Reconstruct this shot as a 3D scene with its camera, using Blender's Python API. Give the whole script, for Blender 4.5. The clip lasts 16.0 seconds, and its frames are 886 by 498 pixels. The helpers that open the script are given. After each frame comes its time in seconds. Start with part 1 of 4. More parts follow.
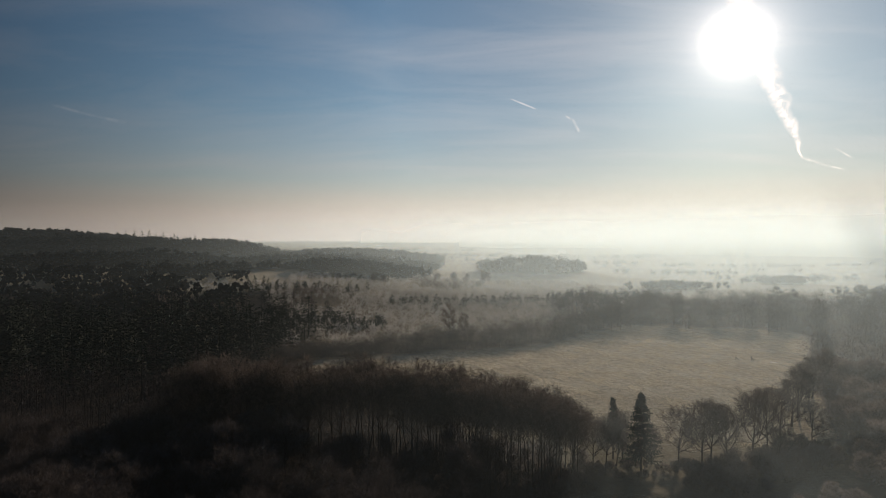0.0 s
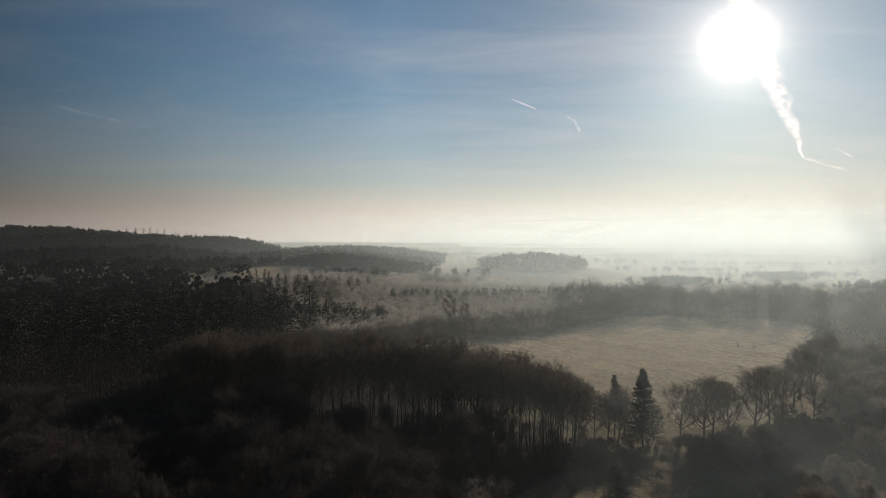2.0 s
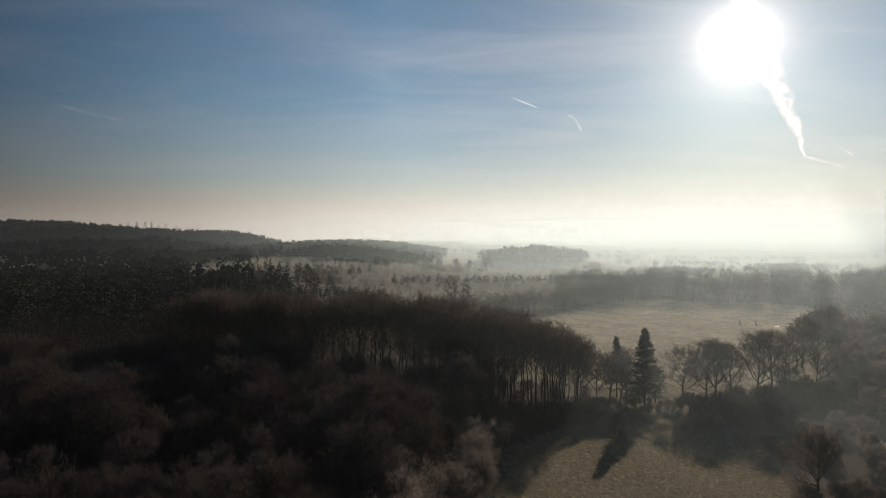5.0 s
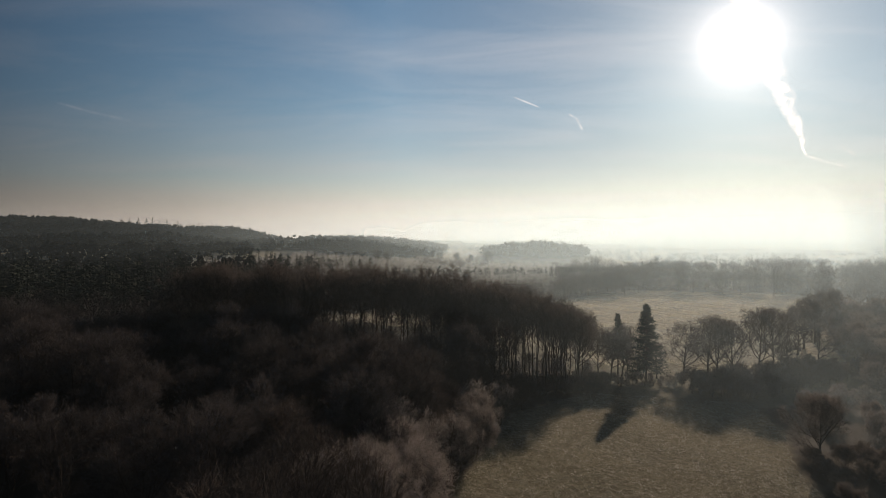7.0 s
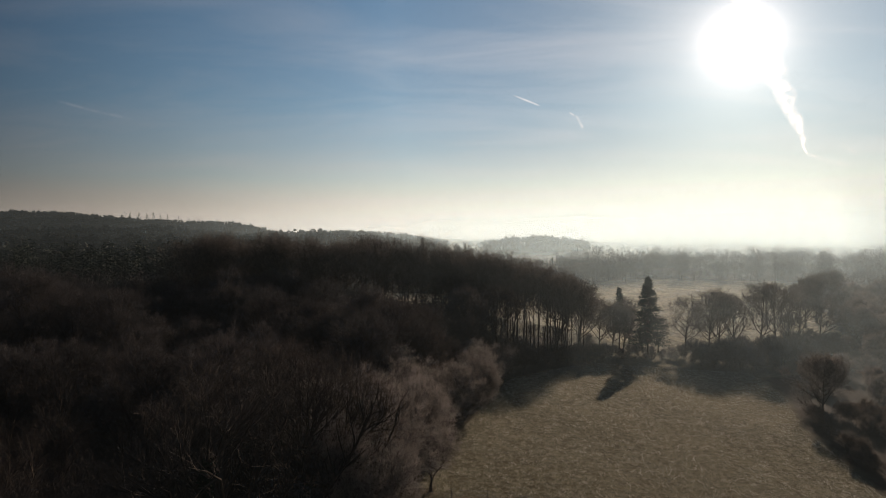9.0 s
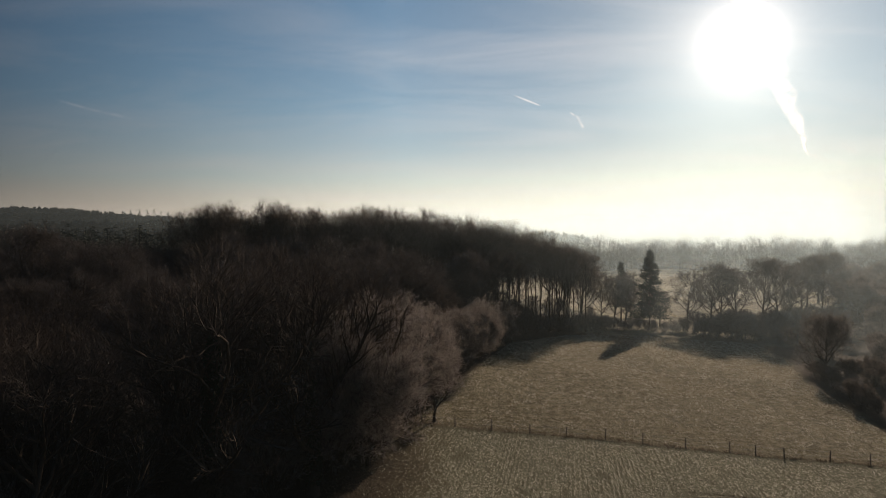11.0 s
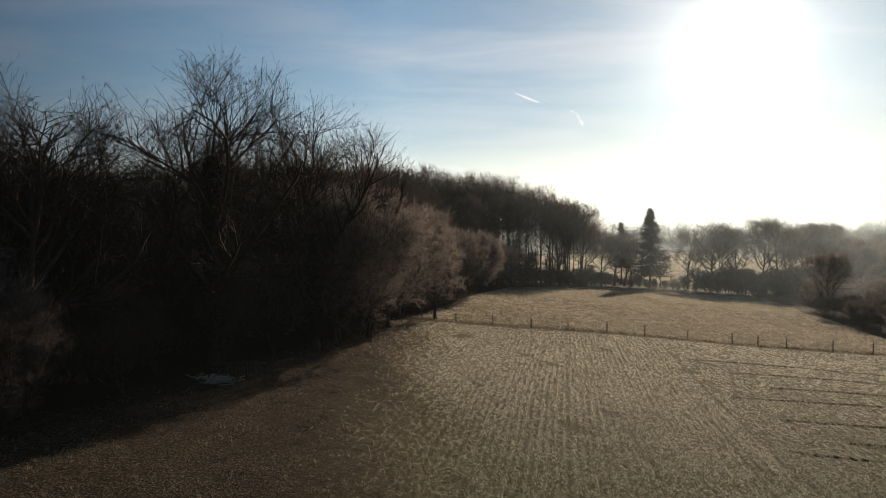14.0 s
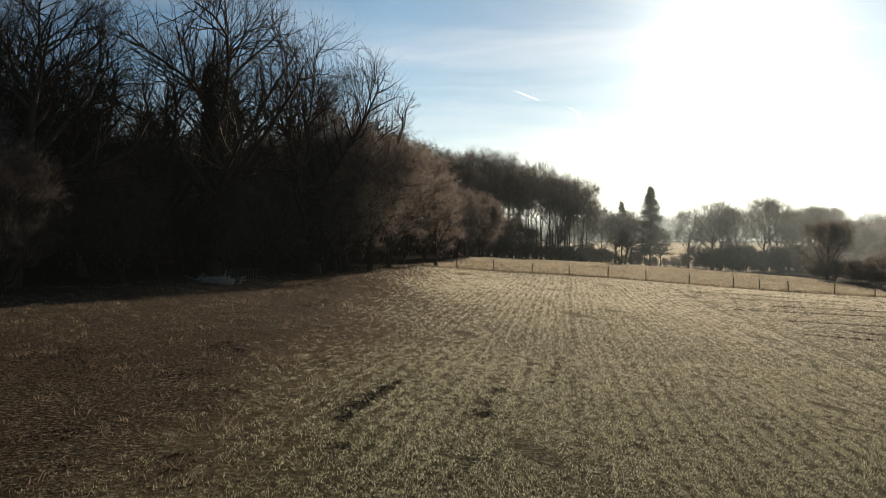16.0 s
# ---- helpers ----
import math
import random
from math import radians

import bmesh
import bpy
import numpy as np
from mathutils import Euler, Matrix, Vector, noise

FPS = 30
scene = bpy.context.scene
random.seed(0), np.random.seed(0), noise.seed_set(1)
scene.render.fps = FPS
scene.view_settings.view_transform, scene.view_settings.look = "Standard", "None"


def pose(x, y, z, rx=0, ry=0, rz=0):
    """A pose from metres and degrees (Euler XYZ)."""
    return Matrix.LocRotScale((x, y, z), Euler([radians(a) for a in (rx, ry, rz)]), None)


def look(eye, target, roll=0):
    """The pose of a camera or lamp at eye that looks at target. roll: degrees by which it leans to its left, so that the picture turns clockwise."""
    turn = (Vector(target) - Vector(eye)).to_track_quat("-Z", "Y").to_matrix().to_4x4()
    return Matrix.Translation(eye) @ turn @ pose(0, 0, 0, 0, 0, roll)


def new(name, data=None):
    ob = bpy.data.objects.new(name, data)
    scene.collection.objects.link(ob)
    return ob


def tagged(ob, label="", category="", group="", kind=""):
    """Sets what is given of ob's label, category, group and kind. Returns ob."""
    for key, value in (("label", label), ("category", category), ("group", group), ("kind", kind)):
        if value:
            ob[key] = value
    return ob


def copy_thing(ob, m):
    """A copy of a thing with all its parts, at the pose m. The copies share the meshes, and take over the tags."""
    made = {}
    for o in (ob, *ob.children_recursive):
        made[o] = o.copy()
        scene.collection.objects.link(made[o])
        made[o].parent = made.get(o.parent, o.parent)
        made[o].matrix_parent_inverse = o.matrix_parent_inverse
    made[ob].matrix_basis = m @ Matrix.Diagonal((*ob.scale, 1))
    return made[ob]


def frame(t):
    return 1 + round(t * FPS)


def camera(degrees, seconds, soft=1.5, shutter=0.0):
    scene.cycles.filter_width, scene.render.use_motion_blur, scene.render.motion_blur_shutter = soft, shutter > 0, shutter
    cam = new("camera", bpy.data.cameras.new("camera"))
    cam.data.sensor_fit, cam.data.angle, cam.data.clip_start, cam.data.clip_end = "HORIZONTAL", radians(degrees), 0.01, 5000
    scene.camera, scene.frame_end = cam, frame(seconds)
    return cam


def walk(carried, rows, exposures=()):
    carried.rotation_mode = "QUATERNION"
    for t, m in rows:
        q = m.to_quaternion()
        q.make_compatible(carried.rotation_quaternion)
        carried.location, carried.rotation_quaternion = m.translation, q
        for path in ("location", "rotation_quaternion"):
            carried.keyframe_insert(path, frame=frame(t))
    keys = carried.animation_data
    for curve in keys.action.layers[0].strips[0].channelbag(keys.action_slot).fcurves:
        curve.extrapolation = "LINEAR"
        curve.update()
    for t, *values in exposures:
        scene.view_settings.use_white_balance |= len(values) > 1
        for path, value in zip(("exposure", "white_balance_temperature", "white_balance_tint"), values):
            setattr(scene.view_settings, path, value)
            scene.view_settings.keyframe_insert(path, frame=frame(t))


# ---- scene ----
EXPO = [(0, -0.08, 7450, 21), (2, -0.05, 7450, 21), (4, 0.0, 7450, 21), (7, 0.08, 7500, 21), (9, 0.1, 7550, 21), (11.5, 0.24, 7850, 21), (12.5, 0.35, 7900, 21), (14.5, 0.70, 8050, 20), (16, 0.90, 8100, 18)]
cam = camera(74.0, 16.0, 0.85)
ROWS = [
    (0.0, 0.000, 0.000, 60.000, 88.578, 0.045, 0.061),
    (0.5, -0.101, 0.029, 58.491, 88.629, 0.053, 0.073),
    (1.0, -0.113, 0.027, 56.965, 88.664, 0.042, 0.085),
    (1.5, -0.096, -0.001, 55.348, 88.673, 0.035, 0.110),
    (2.0, -0.101, 0.025, 53.704, 88.677, 0.048, 0.146),
    (2.5, -0.106, 0.090, 51.779, 88.641, 0.065, 0.189),
    (3.0, -0.105, 0.189, 50.078, 88.639, 0.073, 0.213),
    (3.5, -0.082, 0.232, 48.654, 88.692, 0.068, 0.227),
    (4.0, -0.098, 0.228, 47.053, 88.705, 0.071, 0.240),
    (6.5, -0.182, 0.158, 38.887, 88.675, 0.014, 0.335),
    (7.0, -0.264, 0.153, 37.512, 88.689, -0.009, 0.350),
    (7.5, -0.367, 0.174, 35.847, 88.670, -0.029, 0.345),
    (8.0, -0.390, 0.243, 34.159, 88.639, -0.047, 0.355),
    (8.5, -0.392, 0.297, 32.498, 88.623, -0.031, 0.382),
    (9.0, -0.439, 0.284, 30.910, 88.632, -0.022, 0.391),
    (11.5, -0.798, 0.182, 22.406, 88.721, -0.075, 0.439),
    (12.0, -0.815, 0.204, 20.768, 88.726, -0.084, 0.442),
    (12.5, -0.847, 0.204, 19.019, 88.670, -0.055, 0.427),
    (13.0, -0.840, 0.249, 17.354, 88.628, -0.050, 0.419),
    (13.5, -0.828, 0.256, 15.740, 88.608, -0.082, 0.409),
    (14.0, -0.875, 0.291, 14.216, 88.574, -0.097, 0.373),
    (14.5, -1.051, 0.318, 12.621, 88.495, -0.044, 0.319),
    (15.0, -1.091, 0.310, 11.000, 88.419, 0.024, 0.269),
    (15.5, -0.992, 0.277, 9.827, 88.413, 0.045, 0.332),
    (16.0, -0.963, 0.290, 9.296, 88.422, -0.034, 0.353),
]
walk(cam, [(t, pose(x, y, z, rx, ry, rz)) for t, x, y, z, rx, ry, rz in ROWS], EXPO)

# ---- light ----
SUN_AZ, SUN_EL = 26.3, 16.3          # degrees right of +y, degrees up
SKY_K = 0.046
world = bpy.data.worlds.new("winter_sky")
scene.world = world
world.use_nodes = True
wt = world.node_tree
wt.nodes.clear()


def wn(kind, **kw):
    n = wt.nodes.new(kind)
    for k, v in kw.items():
        n.inputs[k].default_value = v
    return n


sky = wt.nodes.new("ShaderNodeTexSky")
sky.sky_type, sky.sun_disc = "NISHITA", False
sky.sun_elevation, sky.sun_rotation = radians(SUN_EL), radians(SUN_AZ)
sky.air_density, sky.dust_density, sky.ozone_density, sky.altitude = 1.0, 0.3, 2.5, 100
az, el = radians(SUN_AZ), radians(SUN_EL)
SUN_DIR = Vector((math.sin(az) * math.cos(el), math.cos(az) * math.cos(el), math.sin(el)))


def wmath(op, a, b=0.0):
    n = wt.nodes.new("ShaderNodeMath")
    n.operation = op
    for sock, v in ((n.inputs[0], a), (n.inputs[1], b)):
        if isinstance(v, bpy.types.NodeSocket):
            wt.links.new(v, sock)
        else:
            sock.default_value = v
    return n.outputs[0]


def wmix(fac, a, b, mode="MIX"):
    n = wt.nodes.new("ShaderNodeMix")
    n.data_type, n.blend_type = "RGBA", mode
    for sock, v in ((n.inputs[0], fac), (n.inputs[6], a), (n.inputs[7], b)):
        if isinstance(v, bpy.types.NodeSocket):
            wt.links.new(v, sock)
        else:
            sock.default_value = v if isinstance(v, float) else (*v, 1)
    return n.outputs[2]


def wramp(fac, stops):
    r = wt.nodes.new("ShaderNodeValToRGB")
    wt.links.new(fac, r.inputs["Fac"])
    els = r.color_ramp.elements
    while len(els) < len(stops):
        els.new(0.5)
    for e, (p, c) in zip(els, stops):
        e.position, e.color = p, (*c, 1)
    return r.outputs["Color"]


way = wt.nodes.new("ShaderNodeTexCoord").outputs["Generated"]
toward = wt.nodes.new("ShaderNodeVectorMath")
toward.operation = "DOT_PRODUCT"
wt.links.new(way, toward.inputs[0])
toward.inputs[1].default_value = SUN_DIR
near_sun = wmath("MAXIMUM", toward.outputs["Value"], 0.0)
sep = wt.nodes.new("ShaderNodeSeparateXYZ")
wt.links.new(way, sep.inputs[0])
up = wmath("MAXIMUM", sep.outputs["Z"], 0.0)
# thin high cloud, drawn out in streaks, on a plane far above
plane = wt.nodes.new("ShaderNodeCombineXYZ")
den = wmath("ADD", up, 0.12)
wt.links.new(wmath("DIVIDE", sep.outputs["X"], den), plane.inputs[0])
wt.links.new(wmath("DIVIDE", sep.outputs["Y"], den), plane.inputs[1])
turned = wt.nodes.new("ShaderNodeMapping")
turned.inputs["Rotation"].default_value = (0, 0, 0.95)
turned.inputs["Scale"].default_value = (0.8, 2.2, 1)
wt.links.new(plane.outputs[0], turned.inputs[0])
streaks = wt.nodes.new("ShaderNodeTexNoise")
streaks.inputs["Scale"].default_value, streaks.inputs["Detail"].default_value, streaks.inputs["Roughness"].default_value = 1.1, 7.0, 0.58
streaks.inputs["Distortion"].default_value = 0.6
wt.links.new(turned.outputs[0], streaks.inputs["Vector"])
cirrus = wramp(streaks.outputs["Fac"], [(0.42, (0, 0, 0)), (0.72, (1, 1, 1))])

deep = wramp(near_sun, [(0.38, (0.44, 0.48, 0.52)), (0.66, (1.02, 1.10, 1.08)), (0.86, (1.34, 1.40, 1.36)), (0.975, (0.96, 1.0, 1.03))])
blue = wmix(1.0, wmix(1.0, sky.outputs[0], deep, "MULTIPLY"), (SKY_K * 0.62, SKY_K * 0.985, SKY_K * 1.11), "MULTIPLY")
veil_c = wramp(near_sun, [(0.0, (0.06, 0.06, 0.07)), (0.45, (0.18, 0.20, 0.22)), (0.75, (0.40, 0.43, 0.45)), (0.92, (0.8, 0.82, 0.83)), (1.0, (1.0, 1.0, 1.0))])
air = wmix(wmath("MULTIPLY", cirrus, 0.16), blue, veil_c)
haze_c = wramp(near_sun, [(0.0, (0.05, 0.05, 0.06)), (0.4, (0.13, 0.105, 0.097)), (0.62, (0.34, 0.285, 0.263)), (0.82, (0.64, 0.555, 0.52)), (0.97, (0.68, 0.615, 0.59))])
haze_f = wramp(up, [(0.0, (1, 1, 1)), (0.03, (0.86, 0.86, 0.86)), (0.09, (0.38, 0.38, 0.38)), (0.2, (0.09, 0.09, 0.09)), (0.4, (0, 0, 0))])
air = wmix(haze_f, air, haze_c)
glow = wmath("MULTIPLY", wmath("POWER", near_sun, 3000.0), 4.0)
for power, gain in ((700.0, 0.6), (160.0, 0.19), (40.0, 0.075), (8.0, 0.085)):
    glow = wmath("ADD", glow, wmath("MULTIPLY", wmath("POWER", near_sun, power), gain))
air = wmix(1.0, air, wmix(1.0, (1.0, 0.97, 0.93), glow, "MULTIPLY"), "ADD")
bg = wn("ShaderNodeBackground", Strength=1.0)
wout = wt.nodes.new("ShaderNodeOutputWorld")
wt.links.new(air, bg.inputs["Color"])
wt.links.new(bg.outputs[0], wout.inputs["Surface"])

sun = new("sun", bpy.data.lights.new("sun", "SUN"))
sun.data.energy, sun.data.angle, sun.data.color = 3.5, radians(0.5), (1.0, 0.90, 0.76)
sun.matrix_world = look((0, 0, 300), tuple(Vector((0, 0, 300)) - SUN_DIR))
scene.cycles.transparent_max_bounces = 64


# ---- materials ----
def material(name):
    m = bpy.data.materials.new(name)
    m.use_nodes = True
    t = m.node_tree
    b = t.nodes["Principled BSDF"]
    return m, t, b


def node(t, kind, inputs=None, **attrs):
    n = t.nodes.new(kind)
    for k, v in attrs.items():
        if k == "operation":
            n.operation = v
        elif k == "blend_type":
            n.blend_type = v
        elif k == "data_type":
            n.data_type = v
        elif k == "attribute_name":
            n.attribute_name = v
        elif k == "wave":
            n.wave_type, n.bands_direction = "BANDS", v
    for k, v in (inputs or {}).items():
        if isinstance(v, bpy.types.NodeSocket):
            t.links.new(v, n.inputs[k])
        else:
            n.inputs[k].default_value = v
    return n


def noise_tex(t, scale, detail=4.0, rough=0.6, vec=None, dist=0.0):
    n = node(t, "ShaderNodeTexNoise", {"Scale": scale, "Detail": detail, "Roughness": rough, "Distortion": dist})
    if vec is not None:
        t.links.new(vec, n.inputs["Vector"])
    return n.outputs["Fac"]


def ramp(t, fac, stops):
    r = t.nodes.new("ShaderNodeValToRGB")
    t.links.new(fac, r.inputs["Fac"])
    els = r.color_ramp.elements
    while len(els) < len(stops):
        els.new(0.5)
    for e, (p, c) in zip(els, stops):
        e.position, e.color = p, (*c, 1) if len(c) == 3 else c
    return r.outputs["Color"]


def mix(t, fac, a, b, mode="MIX"):
    n = t.nodes.new("ShaderNodeMix")
    n.data_type, n.blend_type = "RGBA", mode
    for s, v in ((n.inputs[0], fac), (n.inputs[6], a), (n.inputs[7], b)):
        if isinstance(v, bpy.types.NodeSocket):
            t.links.new(v, s)
        else:
            s.default_value = v if not isinstance(v, tuple) or len(v) == 4 else (*v, 1)
    return n.outputs[2]


def math_n(t, op, a, b=0.0):
    n = t.nodes.new("ShaderNodeMath")
    n.operation = op
    for s, v in ((n.inputs[0], a), (n.inputs[1], b)):
        if isinstance(v, bpy.types.NodeSocket):
            t.links.new(v, s)
        else:
            s.default_value = v
    return n.outputs[0]


def bark_material(name, dark, light, frost, rime=0.0):
    m, t, b = material(name)
    geo = t.nodes.new("ShaderNodeNewGeometry")
    info = t.nodes.new("ShaderNodeObjectInfo")
    n1 = noise_tex(t, 1.3, 3, 0.6, geo.outputs["Position"])
    n2 = noise_tex(t, 14.0, 4, 0.7, geo.outputs["Position"])
    c = mix(t, n2, dark, light)
    c = mix(t, math_n(t, "MULTIPLY", n1, frost), c, (0.50, 0.52, 0.55))
    v = math_n(t, "ADD", math_n(t, "MULTIPLY", info.outputs["Random"], 0.5), 0.75)
    c = mix(t, 1.0, c, node(t, "ShaderNodeCombineColor", {0: v, 1: v, 2: v}).outputs[0], "MULTIPLY")
    t.links.new(c, b.inputs["Base Color"])
    b.inputs["Roughness"].default_value = 0.9
    b.inputs["Specular IOR Level"].default_value = 0.15
    if rime:
        tl = node(t, "ShaderNodeBsdfTranslucent", {"Color": c})
        ms = node(t, "ShaderNodeMixShader", {0: rime})
        t.links.new(b.outputs[0], ms.inputs[1])
        t.links.new(tl.outputs[0], ms.inputs[2])
        t.links.new(ms.outputs[0], t.nodes["Material Output"].inputs["Surface"])
    return m


MAT_BARK = bark_material("bark", (0.026, 0.017, 0.010), (0.07, 0.048, 0.032), 0.04)
MAT_BRANCH = bark_material("branch_bark", (0.036, 0.025, 0.017), (0.06, 0.045, 0.034), 0.03)
MAT_TWIG = bark_material("frosted_twigs", (0.033, 0.026, 0.023), (0.072, 0.057, 0.05), 0.13, 0.22)
MAT_TWIG_DARK = bark_material("dark_twigs", (0.072, 0.052, 0.038), (0.16, 0.12, 0.089), 0.18, 0.35)
MAT_RIME = bark_material("rimed_twigs", (0.12, 0.095, 0.08), (0.27, 0.22, 0.185), 0.32, 0.5)
# Darker than rimed twigs, imitating the weak forward scatter away from the sun.
MAT_TWIG_NEAR = bark_material("dim_near_twigs", (0.04, 0.028, 0.02), (0.098, 0.07, 0.053), 0.11, 0.2)
# Near black in place of the self-shadow that the sparse crowns lack.
MAT_WOOD = bark_material("shaded_wood_twigs", (0.013, 0.010, 0.009), (0.034, 0.027, 0.023), 0.03)
MAT_THICKET = bark_material("frosted_thicket_twigs", (0.10, 0.073, 0.055), (0.24, 0.185, 0.145), 0.3, 0.5)
MAT_FAR = bark_material("far_twigs", (0.024, 0.020, 0.016), (0.06, 0.05, 0.04), 0.12, 0.3)
MAT_FROST = bark_material("white_frosted_twigs", (0.22, 0.205, 0.17), (0.52, 0.49, 0.42), 0.45, 0.5)
MAT_NEEDLE = bark_material("spruce_needles", (0.010, 0.018, 0.010), (0.026, 0.036, 0.021), 0.03)


# ---- terrain ----
def smooth(a, b, v):
    s = np.clip((v - a) / (b - a), 0, 1)
    return s * s * (3 - 2 * s)


def wobble(x, y, s, k=0.0):
    return np.sin(x / s + 1.3 + k) * np.cos(y / (s * 1.27) + 0.7 * k) + 0.5 * np.sin((x + 0.6 * y) / (s * 0.43) + 2.1 + k)


def ground_z(x, y):
    x, y = np.asarray(x, float), np.asarray(y, float)
    near = 6.0 - 0.065 * np.clip(x, -25, 70) - 0.030 * np.clip(y - 85, 0, 60)
    z = near * (1 - smooth(140, 220, y)) + 3.5 * smooth(140, 220, y)
    far = smooth(350, 900, y)
    z = z - 5.0 * far * smooth(0, 300, x)
    # the wooded ridge and the low hill beside it, and the rise of open ground below them
    crest = np.interp(x, [-1500, -754, -658, -560, -445, -365, -340, -315, -290, -262, -225, -175, -135, -100, -60, -32, 15, 60], [62, 58, 57, 50, 43, 41, 38, 30, 22, 18, 23, 25, 24, 22, 18, 14, 6, 0])
    z = z + np.clip(crest - 3.5, 0, None) * np.exp(-((y - 970) / 175) ** 2 / 2)
    z = z + 13 * smooth(390, 600, y) * (1 - smooth(-150, 60, x)) * (1 - smooth(700, 850, y))
    z = z + 17 * np.exp(-((x - 130) / 58) ** 2 / 2 - ((y - 820) / 70) ** 2 / 2)
    z = z + 0.12 * wobble(x, y, 9.0) * (1 - far) + 1.2 * far * (1 - smooth(900, 1500, y)) * wobble(x, y, 140.0)
    return z


def edge_x(y):
    """x of the edge of the wood beside the near field and the meadow."""
    return np.interp(y, [-60, 0, 29, 58, 85, 108, 128], [-34, -24, -13.5, -3.5, 4.5, 11, 30])


def right_x(y):
    """x of the edge of the thicket across the meadow."""
    return np.interp(y, [-60, 40, 62, 87, 108, 125, 140, 200, 230, 315], [70, 56, 46, 52, 62, 66, 100, 130, 137, 200])


def litter_x(y):
    """x up to which the rough brown margin reaches into the field."""
    return np.interp(y, [-60, 0, 7, 18, 28, 40, 50, 56, 70], [-14, -4.4, -3.6, -2.3, -2.6, -3.0, -3.0, -3.0, -4.0])


def far_edge(x):
    """y of the far edge of the far meadow."""
    return np.interp(x, [-200, -60, -37, 12, 50, 85, 118, 150, 215, 400], [235, 258, 265, 281, 294, 333, 362, 352, 338, 330])


def far_start(x):
    """y at which the pale far meadow begins behind the tree rows."""
    return np.interp(x, [-40, 10, 45], [222, 196, 152])


def mesh_np(name, V, Tr, mat, smooth_faces=False):
    me = bpy.data.meshes.new(name)
    V, Tr = np.asarray(V, np.float32), np.asarray(Tr, np.int32)
    me.vertices.add(len(V))
    me.vertices.foreach_set("co", V.ravel())
    me.loops.add(Tr.size)
    me.loops.foreach_set("vertex_index", Tr.ravel())
    me.polygons.add(len(Tr))
    me.polygons.foreach_set("loop_start", np.arange(0, Tr.size, Tr.shape[1], dtype=np.int32))
    me.polygons.foreach_set("use_smooth", np.full(len(Tr), smooth_faces))
    me.update(calc_edges=True)
    me.materials.append(mat)
    return me


def axis_steps(lo, hi, centre, fine, n):
    u = np.linspace(-1, 1, n)
    k = 7.0
    g = np.sinh(k * u) / np.sinh(k)
    v = np.where(g < 0, centre + g * (centre - lo), centre + g * (hi - centre))
    return v


gx = axis_steps(-4800, 4800, 12, 1, 380)
gy = axis_steps(-4800, 4800, 50, 1, 380)
GX, GY = np.meshgrid(gx, gy)
GZ = ground_z(GX, GY)
idx = np.arange(GX.size).reshape(GX.shape)
quads = np.stack([idx[:-1, :-1], idx[:-1, 1:], idx[1:, 1:], idx[1:, :-1]], -1).reshape(-1, 4)

MAT_GROUND, gt, gb = material("frosty_ground")
gpos = gt.nodes.new("ShaderNodeNewGeometry").outputs["Position"]
att_crop = node(gt, "ShaderNodeAttribute", attribute_name="crop").outputs["Fac"]
att_litter = node(gt, "ShaderNodeAttribute", attribute_name="litter").outputs["Fac"]
att_wood = node(gt, "ShaderNodeAttribute", attribute_name="wood").outputs["Fac"]
g_big = noise_tex(gt, 0.05, 5, 0.6, gpos)
g_mid = noise_tex(gt, 0.9, 5, 0.65, gpos)
g_fine = noise_tex(gt, 7.0, 4, 0.7, gpos)
def stretched(sx, sy, turn):
    m = gt.nodes.new("ShaderNodeMapping")
    m.inputs["Scale"].default_value, m.inputs["Rotation"].default_value = (sx, sy, 1.0), (0, 0, turn)
    gt.links.new(gpos, m.inputs[0])
    return m.outputs[0]


tussock = noise_tex(gt, 1.0, 4, 0.62, stretched(0.7, 2.2, 0.12))
tuft_fine = noise_tex(gt, 1.0, 3, 0.65, stretched(4.0, 7.0, 0.0))
# Dark stops paint the small shadows between tufts into the colour.
meadow_c = ramp(gt, tussock, [(0.30, (0.014, 0.012, 0.006)), (0.44, (0.055, 0.047, 0.023)), (0.58, (0.12, 0.104, 0.06)), (0.72, (0.21, 0.185, 0.12))])
meadow_c = mix(gt, 0.5, meadow_c, ramp(gt, tuft_fine, [(0.35, (0.02, 0.018, 0.008)), (0.5, (0.12, 0.105, 0.055)), (0.65, (0.32, 0.285, 0.19))]))
meadow_c = mix(gt, math_n(gt, "MULTIPLY", ramp(gt, g_big, [(0.35, (0, 0, 0)), (0.7, (1, 1, 1))]), 0.35), meadow_c, (0.17, 0.145, 0.085))
crop_n = noise_tex(gt, 15.0, 4, 0.7, gpos)
rows_w = node(gt, "ShaderNodeTexWave", {"Scale": 0.92, "Distortion": 0.8, "Detail": 2.0, "Detail Scale": 1.0, "Vector": stretched(1.0, 1.0, 0.197)}, wave="X").outputs["Fac"]
crop_h = math_n(gt, "ADD", crop_n, math_n(gt, "MULTIPLY", math_n(gt, "SUBTRACT", rows_w, 0.5), 0.04))
# Dark stops paint soil gaps and the plants' shade on one another.
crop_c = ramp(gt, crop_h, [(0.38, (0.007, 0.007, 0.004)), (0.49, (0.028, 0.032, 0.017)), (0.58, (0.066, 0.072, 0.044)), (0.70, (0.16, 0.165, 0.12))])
# Paler with distance: frost, plus the backlit glow of a grazing view painted in.
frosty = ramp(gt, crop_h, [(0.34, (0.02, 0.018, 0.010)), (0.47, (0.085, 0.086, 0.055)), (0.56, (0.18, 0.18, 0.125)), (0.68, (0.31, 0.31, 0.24))])
